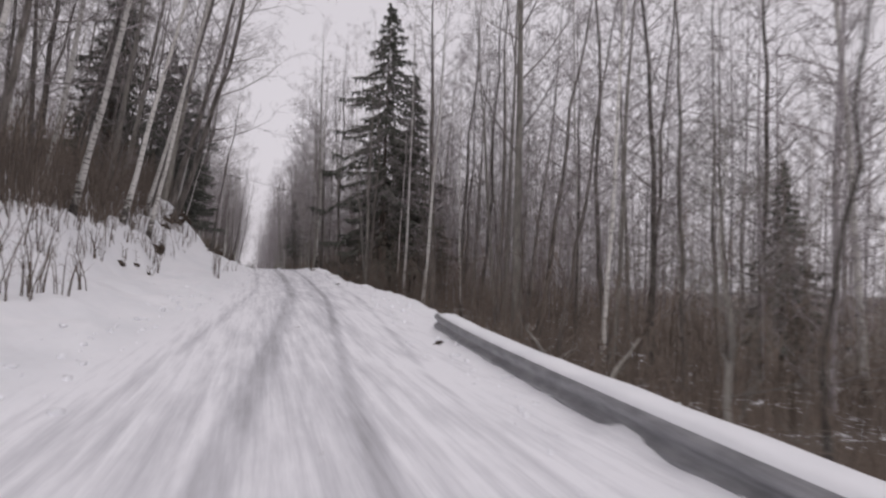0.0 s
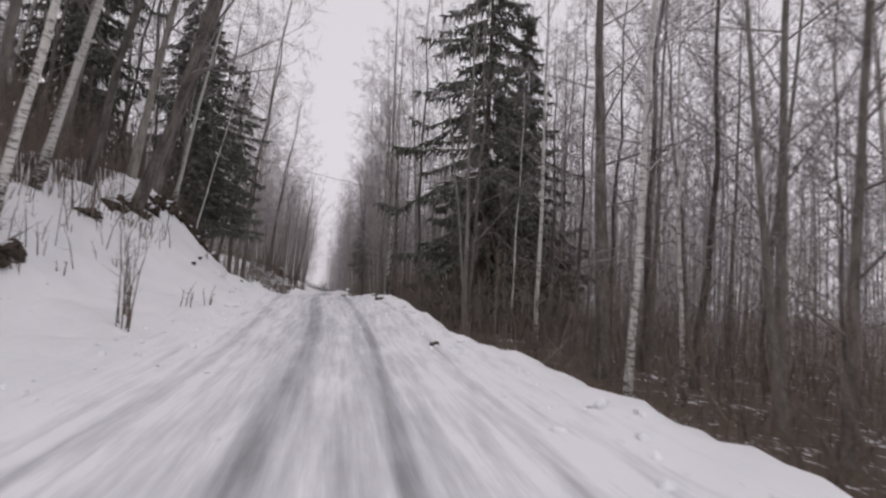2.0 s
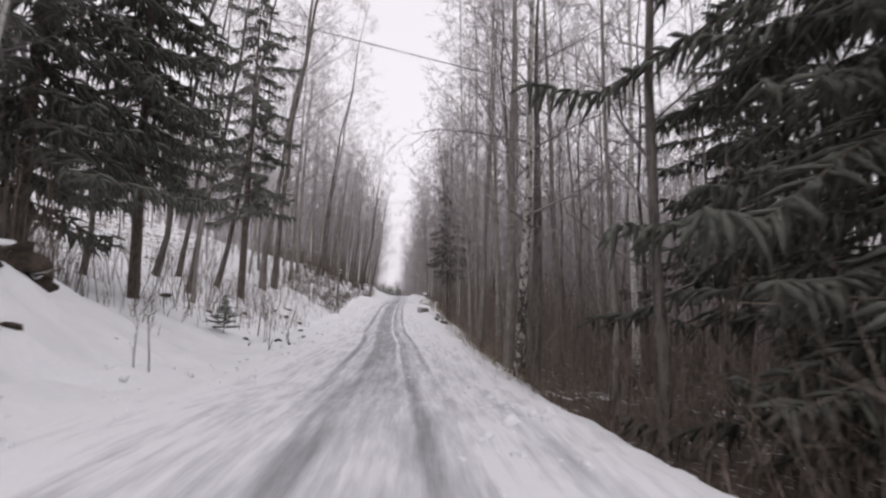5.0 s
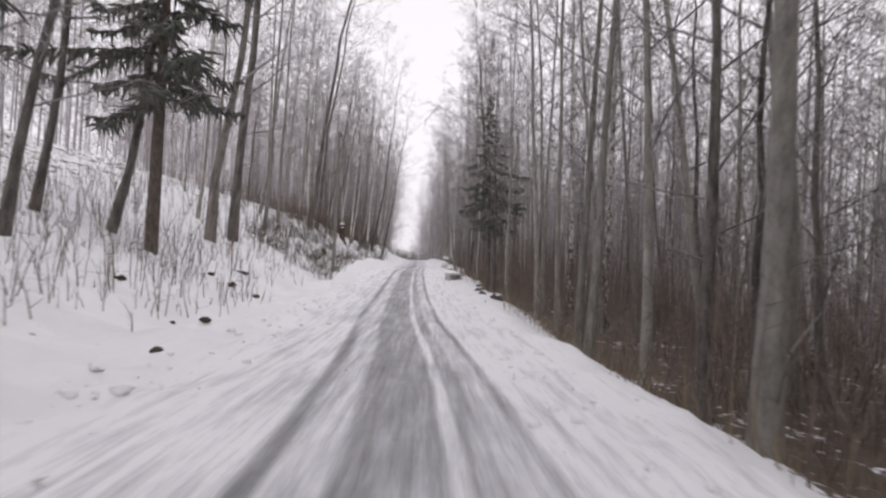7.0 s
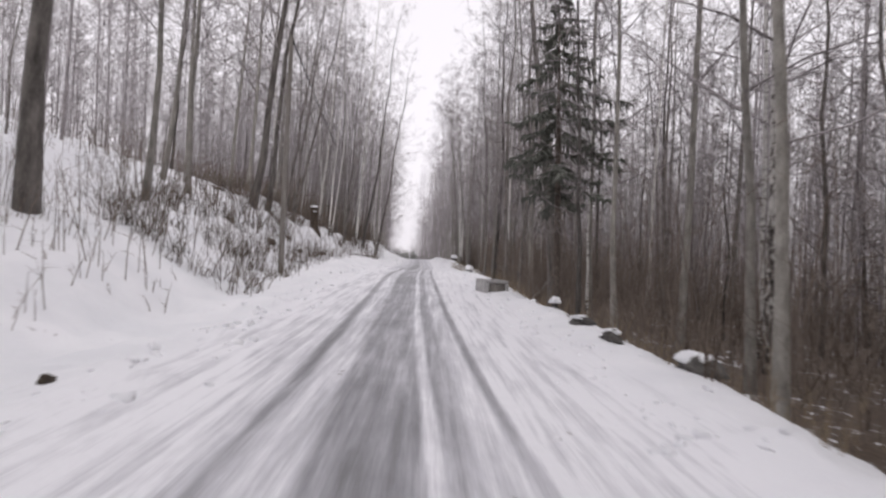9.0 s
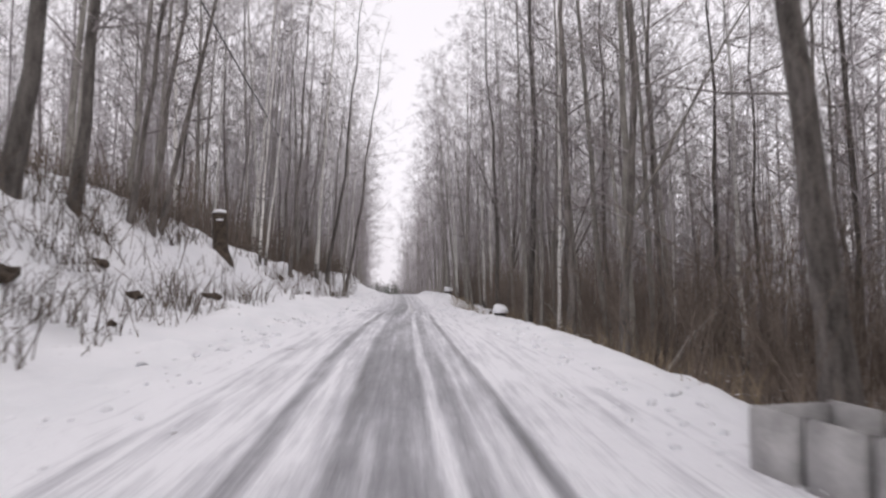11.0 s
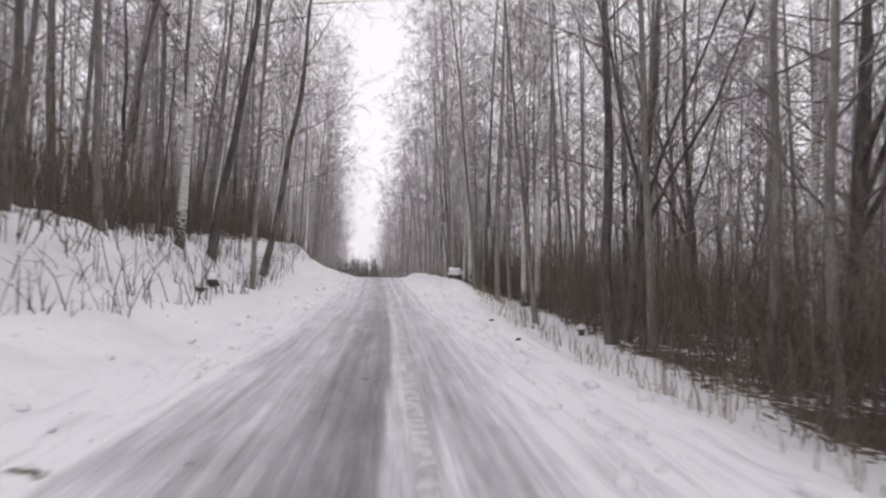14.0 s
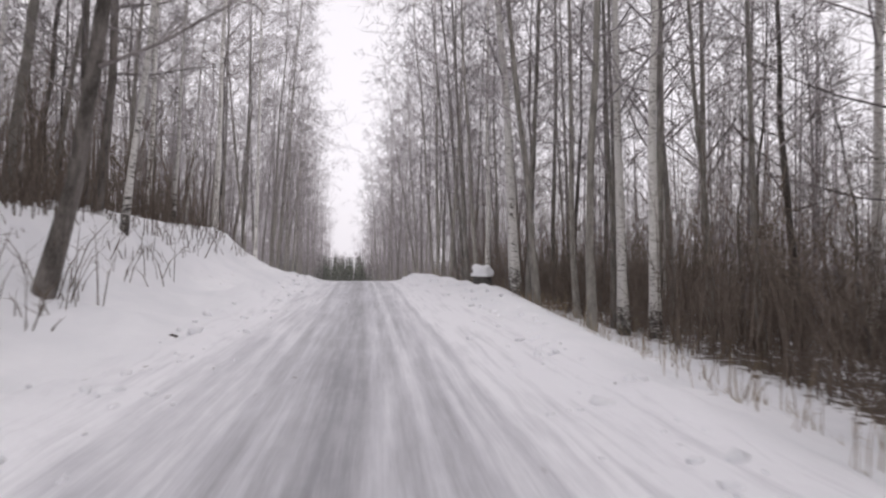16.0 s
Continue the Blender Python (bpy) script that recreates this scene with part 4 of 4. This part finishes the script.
# a crash barrier half buried in snow
def crash_barrier():
    def rail_x(y):
        return 2.72 + 0.092 * (y - 4.4)
    root = thing("crash_barrier", "grey steel crash barrier half buried in ploughed snow", "crash barrier", rail_x(4), 4, 0)
    prof = [(0.0, 0.30), (-0.035, 0.285), (-0.06, 0.25), (-0.06, 0.21), (-0.005, 0.17), (-0.005, 0.13), (-0.06, 0.09), (-0.06, 0.05), (-0.035, 0.015), (0.0, 0.0)]
    bm = bmesh.new()
    rings = []
    for y in np.arange(-9, 10.7, 0.7):
        x = rail_x(y)
        base = float(smooth_interp(y, HEIGHT[0], HEIGHT[1][:, 0])) + 0.10
        rings.append([bm.verts.new((x - rail_x(4) + px, y - 4, base + pz)) for px, pz in prof] + [bm.verts.new((x - rail_x(4) + px + 0.006, y - 4, base + pz)) for px, pz in reversed(prof)])
    for a, b in zip(rings, rings[1:]):
        for k in range(len(a)):
            bm.faces.new((a[k], a[(k + 1) % len(a)], b[(k + 1) % len(a)], b[k]))
    bm.faces.new(rings[0])
    bm.faces.new(list(reversed(rings[-1])))
    bmesh.ops.recalc_face_normals(bm, faces=bm.faces)
    part("beam", bm, STEEL, root)
    for y in np.arange(-8, 10.6, 3.0):
        part("post", slab(0.09, 0.12, 1.0, rail_x(y) - rail_x(4) + 0.07, y - 4, -0.12), STEEL, root)
    cap = bmesh.new()
    rows = []
    for y in np.arange(-9, 10.5, 0.35):
        x = rail_x(y) - rail_x(4)
        base = float(smooth_interp(y, HEIGHT[0], HEIGHT[1][:, 0])) + 0.39
        h = 0.045 + 0.06 * noise.noise(Vector((0, y * 0.9, 4.0)))
        rows.append([cap.verts.new((x + dx, y - 4, base + dz)) for dx, dz in ((-0.03, 0.0), (-0.02, h * 0.7), (0.10, h), (0.28, h * 0.7), (0.42, -0.15))])
    for a, b in zip(rows, rows[1:]):
        for k in range(len(a) - 1):
            cap.faces.new((a[k], a[k + 1], b[k + 1], b[k]))
    bmesh.ops.recalc_face_normals(cap, faces=cap.faces)
    part("snow_cap", cap, SNOW, root, "snow lying along the rail")


crash_barrier()


# an open concrete box at the roadside
def concrete_box():
    w, d, h = 0.66, 1.2, 0.55
    root = thing("concrete_box", "open box of grey concrete slabs in the roadside snow", "concrete box", 2.19, 82.25, -0.08, 11)
    third = d / 3
    for k in range(3):
        part("side_slab", slab(0.07, third - 0.055, h - 0.02, 0.035, third * (k + 0.5), h / 2), CONCRETE, root)
        part("side_slab", slab(0.07, third - 0.055, h - 0.02, w - 0.035, third * (k + 0.5), h / 2), CONCRETE, root)
    # dark strips added behind the side gaps to stand in for their shade
    for k in (1, 2):
        part("gap_shade", slab(0.05, 0.09, h - 0.04, 0.085, third * k, h / 2), STONE, root, "dark strip added behind the gap as shade between the slabs")
    part("front_slab", slab(w - 0.15, 0.07, h - 0.1, w / 2, 0.045, h / 2 - 0.04), POLE_WOOD, root, "grey-brown weathered front panel")
    part("front_beam", slab(w, 0.09, 0.09, w / 2, 0.0, h - 0.05), CONCRETE, root)
    for px in (0.03, w - 0.03):
        part("corner_post", slab(0.09, 0.09, h - 0.1, px, 0.0, h / 2 - 0.05), CONCRETE, root)
    part("back_slab", slab(w - 0.15, 0.07, h - 0.04, w / 2, d - 0.045, h / 2), CONCRETE, root)
    part("inner_boards", slab(w - 0.16, d - 0.2, 0.1, w / 2, d / 2, 0.25), POLE_WOOD, root, "old boards lying inside")


concrete_box()


def snow_capped_stone(x, y, r, lift, seed):
    z = ground_z(x, y)
    root = thing("snow_capped_stone", "dark squared marker stone under a thick cap of snow", "stone", x, y, z, 15 * seed, "marker stones")
    body = slab(r * 1.25, r * 1.0, lift + 0.25, 0, 0, lift / 2 - 0.12, 0.05)
    part("stone", body, STONE, root)
    cap = lump(seed, r * 0.9, r * 0.85, r * 0.75, 0.34, 0.75, 3)
    bmesh.ops.translate(cap, vec=(0, 0, lift + r * 0.10), verts=cap.verts)
    part("snow_cap", cap, SNOW, root, "rounded cap of snow")


snow_capped_stone(2.9, 98.9, 0.27, 0.10, 1)
snow_capped_stone(3.75, 135.6, 0.46, 0.40, 2)
snow_capped_stone(5.2, 117.4, 0.14, 0.20, 3)
snow_capped_stone(3.4, 78.6, 0.16, 0.12, 5)


def rubble_stone(x, y, sx, sy, sz, seed, turn):
    """A rough dark boulder with a little snow on its crown."""
    root = thing("boulder", "rough dark boulder with a patch of snow at the road's edge", "stone", x, y, ground_z(x, y), turn, "boulders at the road's edge")
    body = lump(seed, sx, sy, sz, 0.75, 0.3, 3)
    bmesh.ops.translate(body, vec=(0, 0, sz * 0.45), verts=body.verts)
    part("rock", body, STONE, root)
    cap = lump(seed + 9, sx * 0.9, sy * 0.85, sz * 0.5, 0.5, 0.5, 2)
    bmesh.ops.translate(cap, vec=(-sx * 0.1, 0.06, sz * 1.30), verts=cap.verts)
    part("snow_cap", cap, SNOW, root, "thick patch of snow")


rubble_stone(3.42, 71.4, 0.26, 0.20, 0.15, 61, 20)
rubble_stone(3.15, 73.6, 0.16, 0.15, 0.10, 62, -35)
rubble_stone(3.2, 75.4, 0.15, 0.2, 0.09, 63, 60)


# a broken stump with a snow cap
def tree_stump(x, y):
    z = ground_z(x, y)
    root = thing("tree_stump", "tall broken dark tree stump with snow on top", "tree stump", x, y, z)
    bm = bmesh.new()
    rings = []
    for k, (h, r) in enumerate(((-0.5, 0.42), (-0.05, 0.34), (0.25, 0.25), (0.7, 0.22), (1.15, 0.22), (1.42, 0.21))):
        ring = []
        for a in range(14):
            ang = 2 * math.pi * a / 14
            p = Vector((math.cos(ang), math.sin(ang), h * 2))
            rr = r * (1 + 0.22 * noise.noise(p * 1.7 + Vector((9, 0, 0))))
            top = 0.16 * noise.noise(Vector((ang * 1.5, 3, 0))) if k == 5 else 0
            ring.append(bm.verts.new((rr * p.x - 0.06 * h, rr * p.y, h + top)))
        rings.append(ring)
    for a, b in zip(rings, rings[1:]):
        for k in range(14):
            bm.faces.new((a[k], a[(k + 1) % 14], b[(k + 1) % 14], b[k]))
    bm.faces.new(rings[-1])
    part("stump", bm, SOIL, root)
    cap = lump(6, 0.22, 0.2, 0.10, 0.25, 0.6)
    bmesh.ops.translate(cap, vec=(-0.08, 0, 1.47), verts=cap.verts)
    part("snow_cap", cap, SNOW, root, "snow lying on the broken top")
    cap = lump(7, 0.13, 0.06, 0.05, 0.25, 0.5, 1)
    bmesh.ops.translate(cap, vec=(0.0, -0.22, 1.2), verts=cap.verts)
    part("snow_cap", cap, SNOW, root, "snow lying on a ledge of bark")


tree_stump(-6.1, 99.2)


# poles and overhead cables
def utility_pole(x, y, height, r, label):
    z = ground_z(x, y)
    root = thing("utility_pole", label, "utility pole", x, y, z)
    s = Sticks()
    s.limb([(0, 0, -0.6), (0, 0, 0), (0.0, 0, height * 0.5), (0, 0, height)], [r * 1.05, r, r * 0.9, r * 0.75], 12)
    sticks_part("pole", s, POLE_WOOD, root)
    part("insulator", slab(0.07, 0.07, 0.14, 0.1, 0, height - 0.2, 0.02), STONE, root)
    return Vector((x + 0.1, y, z + height - 0.2))


def cable(a, b, sag, r=0.012):
    s = Sticks()
    pts = []
    for k in range(25):
        f = k / 24
        pts.append(Vector(a).lerp(Vector(b), f) - Vector((0, 0, sag * 4 * f * (1 - f))))
    s.limb(pts, [r] * 25, 5)
    ob = new("overhead_cable", s.mesh("overhead_cable", RUBBER))
    return tagged(ob, "thin dark overhead cable strung above the roadside", "cable")


near_top = utility_pole(-4.6, 85.5, 8.2, 0.10, "grey weathered wooden pole standing in the snow")
next_top = utility_pole(-8.0, 122.5, 7.8, 0.10, "grey weathered wooden pole among bare trees")
cable(near_top, next_top, 0.35, 0.024)
left_top_pole = utility_pole(-9.4, 49.0, 6.6, 0.09, "slim wooden pole between the dark spruces")
right_pole = utility_pole(17.5, 51.0, 6.8, 0.09, "slim wooden pole deep in the wood")
cable(left_top_pole, right_pole, 0.2, 0.011)


# bare earth and roots where the bank has slipped
def soil_lip(x, y, sx, sy, sz, seed, turn):
    z = ground_z(x, y)
    root = thing("slipped_earth", "dark bare earth and roots at the top of the bank", "earth", x, y, z, turn, "slipped earth of the bank")
    part("earth", lump(seed, sx, sy, sz, 0.95, 0, 3), SOIL, root)
    cap = lump(seed + 50, sx * 0.8, sy * 0.8, 0.09, 0.5, 0.5)
    bmesh.ops.translate(cap, vec=(-sx * 0.35, 0, sz * 0.82), verts=cap.verts)
    part("snow_cap", cap, SNOW, root, "snow lying on the earth")
    r = random.Random(seed)
    for _ in range(4):
        s = Sticks()
        p = Vector((r.uniform(-sx, sx) * 0.7, r.uniform(-sy, sy) * 0.8, r.uniform(-0.1, 0.15)))
        e = p + Vector((r.uniform(0.1, 0.5), r.uniform(-0.35, 0.35), r.uniform(-0.5, 0.3)))
        s.limb([p, p.lerp(e, 0.5) + Vector((0.08, 0, 0.08)), e], [0.02, 0.014, 0], 4)
        sticks_part("root", s, SPRUCE_BARK, root)


soil_lip(-4.1, 26.3, 0.24, 0.28, 0.18, 30, 10)
soil_lip(-4.5, 30.6, 0.2, 0.35, 0.16, 31, -15)
lip_rng = random.Random(12)
lip_y = 32.6
while lip_y < 46.5:
    lip_x = float(np.interp(lip_y, [32, 36, 40, 46.5], [-4.65, -4.55, -4.4, -4.75])) + lip_rng.uniform(-0.22, 0.22)
    big = lip_rng.uniform(0.55, 1.15)
    soil_lip(lip_x, lip_y, 0.24 * big, 0.34 * big * lip_rng.uniform(0.8, 1.5), 0.24 * big, 32 + int(lip_y * 10), lip_rng.uniform(-40, 40))
    lip_y += lip_rng.uniform(0.35, 0.85)

# clods of earth and stones lying in the snow
for n, (x, y, r) in enumerate([(-4.1, 19.9, 0.15), (-4.0, 21.7, 0.11), (-3.6, 21.9, 0.08), (-4.0, 26.0, 0.22), (-2.75, 33.8, 0.08), (-3.15, 36.2, 0.09), (-1.8, 36.7, 0.09), (-3.35, 43.8, 0.11),
                               (3.2, 25.2, 0.10), (2.95, 37.2, 0.10), (2.85, 34.5, 0.12), (2.75, 38.2, 0.08), (2.85, 35.4, 0.07), (-6.7, 60.8, 0.11), (-5.3, 58.2, 0.10), (-3.45, 54.5, 0.08), (-2.15, 53.0, 0.10),
                               (-1.9, 53.1, 0.07), (-4.0, 62.1, 0.09), (-2.3, 57.6, 0.06), (-3.05, 61.2, 0.08), (-6.2, 70.0, 0.13), (-5.55, 70.3, 0.17), (-6.3, 64.6, 0.14), (-7.9, 59.4, 0.18),
                               (-6.0, 72.8, 0.17), (-4.8, 70.5, 0.10), (-3.3, 71.0, 0.08), (-5.75, 88.4, 0.24), (-5.7, 91.0, 0.14), (-5.2, 91.2, 0.13), (-5.0, 94.6, 0.14), (-4.7, 89.4, 0.08),
                               (-5.6, 105.4, 0.17), (-4.9, 94.8, 0.16), (-4.2, 94.3, 0.10), (-3.3, 96.5, 0.05), (-4.7, 107.5, 0.12), (-4.75, 116.6, 0.13), (-2.95, 103.8, 0.08), (-2.2, 104.4, 0.05),
                               (-4.9, 118.0, 0.18), (-3.3, 114.2, 0.09), (-2.6, 122.5, 0.05), (1.9, 110.6, 0.05), (2.0, 113.5, 0.06), (2.85, 9.0, 0.09)]):
    lone("earth_clod", lump(n, r * 1.1, r * 0.9, r * 0.6, 0.95, 0, 2), SOIL, "dark clod of earth lying in the snow", "clod", pose(x, y, ground_z(x, y) - r * 0.05, 0, 0, 37 * n), "clods in the snow")


# saplings and dry stalks that stand alone in the snow
def sapling(x, y, height, stems, seed, name="sapling", label="bare sapling of several thin stems standing in the snow", r0=0.010, mat=DARK_BRUSH):
    r = random.Random(seed)
    root = thing(name, label, "sapling", x, y, ground_z(x, y), 0, "saplings in the snow")
    for _ in range(stems):
        s = Sticks()
        a, b = r.uniform(0, 6.28), r.uniform(0.05, 0.35)
        h = height * r.uniform(0.65, 1.05)
        foot = Vector((r.uniform(-0.12, 0.12), r.uniform(-0.12, 0.12), -0.2))
        pts = [foot + Vector((math.cos(a) * b * h * f * f + r.uniform(-0.02, 0.02), math.sin(a) * b * h * f * f, h * f)) for f in (0, 0.3, 0.6, 1.0)]
        s.limb(pts, [r0 * 1.2, r0, r0 * 0.7, 0], 5)
        stem = sticks_part("stem", s, mat, root)
        for _ in range(6):
            f = r.uniform(0.35, 0.95)
            i = min(int(f * 3), 2)
            q = pts[i].lerp(pts[i + 1], f * 3 - i)
            s = Sticks()
            s.limb([q, q + Vector((r.uniform(-1, 1) * 0.16 * h, r.uniform(-1, 1) * 0.16 * h, r.uniform(0.05, 0.22) * h))], [r0 * 0.5, 0], 3)
            sticks_part("twig", s, mat, stem)


for n, (x, y, h, k) in enumerate([(-1.65, 24.9, 1.9, 7), (-1.85, 25.5, 1.2, 4), (-1.5, 28.0, 0.7, 4), (-1.15, 28.2, 0.7, 3), (-3.3, 38.1, 0.6, 5), (-2.15, 35.0, 0.5, 6), (-1.45, 32.8, 0.35, 6), (-1.7, 40.2, 0.8, 3), (-1.8, 41.0, 0.9, 2), (-2.1, 44.5, 1.2, 2),
                                  (-3.1, 54.8, 1.6, 2), (-2.9, 54.5, 1.7, 3), (-1.95, 53.2, 0.8, 3), (-1.9, 51.2, 0.6, 3), (-2.7, 52.2, 0.5, 3), (-3.7, 84.5, 2.6, 1), (-4.43, 121.6, 1.8, 5), (-3.6, 22.0, 0.6, 5), (-4.3, 14.0, 1.3, 6),
                                  (-4.0, 9.5, 1.5, 7), (-3.3, 10.2, 1.6, 7), (-3.15, 11.1, 1.4, 5), (-3.5, 9.6, 1.6, 6), (-3.05, 12.0, 1.2, 5), (-3.6, 11.4, 1.5, 6), (-3.5, 7.5, 1.3, 6), (-3.8, 8.4, 1.5, 6), (-4.2, 6.6, 1.5, 6), (-4.4, 11.5, 1.5, 6), (-4.3, 17.5, 1.4, 6), (-3.6, 23.2, 1.3, 5), (-3.9, 24.0, 1.2, 5), (2.9, 113.0, 0.55, 1), (3.1, 112.6, 0.55, 1), (3.2, 115.2, 0.7, 3), (-4.1, 94.3, 0.5, 6), (-4.6, 92.5, 0.7, 7), (-5.2, 93.0, 0.9, 6),
                                  (-4.7, 97.2, 0.7, 5), (-5.3, 90.3, 1.0, 7), (-4.5, 102.5, 0.6, 4), (-4.6, 109.5, 1.0, 4), (-4.4, 112.0, 1.1, 4), (-4.2, 115.0, 0.9, 4), (-3.9, 117.5, 0.6, 5), (4.2, 59.0, 0.9, 5), (3.4, 71.0, 0.8, 6), (3.3, 76.5, 0.7, 6)]):
    sapling(x, y, h, k, 100 + n)


def young_fir(x, y, height):
    root = thing("young_spruce", "waist-high young spruce rising from the snow", "spruce tree", x, y, ground_z(x, y))
    t, c = Sticks(), Sticks()
    t.limb([(0, 0, -0.2), (0, 0, height)], [0.018, 0], 5)
    r = random.Random(8)
    for k in range(46):
        f = 0.12 + 0.85 * (k + r.random()) / 46
        a, ln = k * 2.4 + r.uniform(-0.5, 0.5), 0.52 * height * (1.08 - f) * r.uniform(0.6, 1.15)
        p = Vector((0, 0, height * f))
        e = p + Vector((math.cos(a) * ln, math.sin(a) * ln, r.uniform(-0.2, 0.35) * ln))
        c.limb([p, p.lerp(e, 0.5), e], [0.014, 0.026, 0], 4)
        for _ in range(9):
            q = p.lerp(e, r.uniform(0.2, 0.95))
            w = a + r.uniform(-1.1, 1.1)
            c.limb([q, q + Vector((math.cos(w), math.sin(w), r.uniform(-0.4, 0.4))) * r.uniform(0.2, 0.45) * ln], [0.018, 0], 3)
    sticks_part("trunk", t, SPRUCE_BARK, root)
    sticks_part("crown", c, NEEDLE, root)


young_fir(-4.2, 54.75, 1.2)


# dead wood leaning or lying below the road
def dead_wood(a, b, r, seed):
    rr = random.Random(seed)
    a, b = Vector(a), Vector(b)
    s = Sticks()
    pts = [a.lerp(b, f) + Vector((rr.uniform(-0.06, 0.06), rr.uniform(-0.06, 0.06), 0.1 * math.sin(f * 3))) for f in (0, 0.25, 0.5, 0.75, 1)]
    s.limb(pts, [r, r * 0.9, r * 0.75, r * 0.55, r * 0.2], 8)
    for _ in range(8):
        q = a.lerp(b, rr.uniform(0.3, 1))
        s.limb([q, q + Vector((rr.uniform(-0.5, 0.5), rr.uniform(-0.5, 0.5), rr.uniform(-0.1, 0.6)))], [r * 0.25, 0], 4)
    ob = new("dead_branch", s.mesh("dead_branch", PALE_BARK))
    return tagged(ob, "pale dead branch leaning in the brown undergrowth", "branch", "dead branches")


for n, (x, y, dx, dy, h) in enumerate([(6.2, 60.0, 1.6, 0.6, 1.9), (5.4, 8.5, 1.2, 0.4, 1.3), (5.6, 9.5, -0.7, 0.5, 1.4), (5.4, 92.4, 1.5, 0.5, 1.3), (6.4, 12.6, 1.2, 0.2, 0.9), (6.8, 70.0, 1.6, 1.0, 1.1), (5.9, 100.6, -1.0, 0.3, 1.5), (7.0, 31.0, 1.4, 0.3, 1.2)]):
    z = ground_z(x, y) - 0.08
    dead_wood((x, y, z), (x + dx, y + dy, z + h), 0.05, 60 + n)


# white centre line where the asphalt lies bare
def road_marking(y0, y1, x, wide):
    bm = bmesh.new()
    rows = []
    for y in np.arange(y0, y1 + 0.01, 0.14):
        j = 0.012 * noise.noise(Vector((0, y * 3, 0)))
        rows.append([bm.verts.new((xx + j, float(y), max(ground_z(xx, y), ground_z(x, y)) + 0.006)) for xx in (x - wide / 2, x, x + wide / 2)])
    for a, b in zip(rows, rows[1:]):
        for k in range(2):
            bm.faces.new((a[k], a[k + 1], b[k + 1], b[k]))
    ob = part("road_marking", bm, PAINT, None)
    return tagged(ob, "worn white centre line on bare wet asphalt", "road marking", kind="structure")


road_marking(103.2, 108.4, 0.10, 0.13)
road_marking(109.0, 115.6, 0.10, 0.13)


# ploughed snow broken into lumps along both edges of the road
def snow_lumps(name, place, count, seed):
    r = random.Random(seed)
    v, f = [], []
    ball = bmesh.new()
    bmesh.ops.create_icosphere(ball, subdivisions=1, radius=1.0)
    pts = [p.co.copy() for p in ball.verts]
    tris = [[q.index for q in face.verts] for face in ball.faces]
    ball.free()
    for _ in range(count):
        x, y = place(r)
        size = 0.018 + 0.06 * r.random() ** 3
        z = ground_z(x, y)
        a = r.uniform(0, 6.28)
        sx, sy, sz = size * r.uniform(0.8, 1.5), size * r.uniform(0.7, 1.2), size * r.uniform(0.6, 1.05)
        base = len(v)
        for p in pts:
            k = 1 + r.uniform(-0.42, 0.42)
            px, py = p.x * sx * k, p.y * sy * k
            v.append((x + px * math.cos(a) - py * math.sin(a), y + px * math.sin(a) + py * math.cos(a), z + p.z * sz * k + size * 0.1))
        f += [[base + i for i in t] for t in tris]
    ob = mesh_object(name, v, f, SNOW)
    return tagged(ob, "broken lumps of ploughed snow along the road's edge", "snow lumps", kind="stuff")


def left_verge(r):
    y = r.uniform(0, 142)
    return float(smooth_interp(y, LEFT[0], LEFT[1][:, 0])) + r.gauss(0.1, 0.28), y


def right_verge(r):
    y = r.uniform(0, 142)
    return float(smooth_interp(y, RIGHT[0], RIGHT[1][:, 0])) - 0.55 + r.gauss(0, 0.28), y


snow_lumps("snow_lumps", left_verge, 1100, 1)
snow_lumps("snow_lumps", right_verge, 1100, 2)
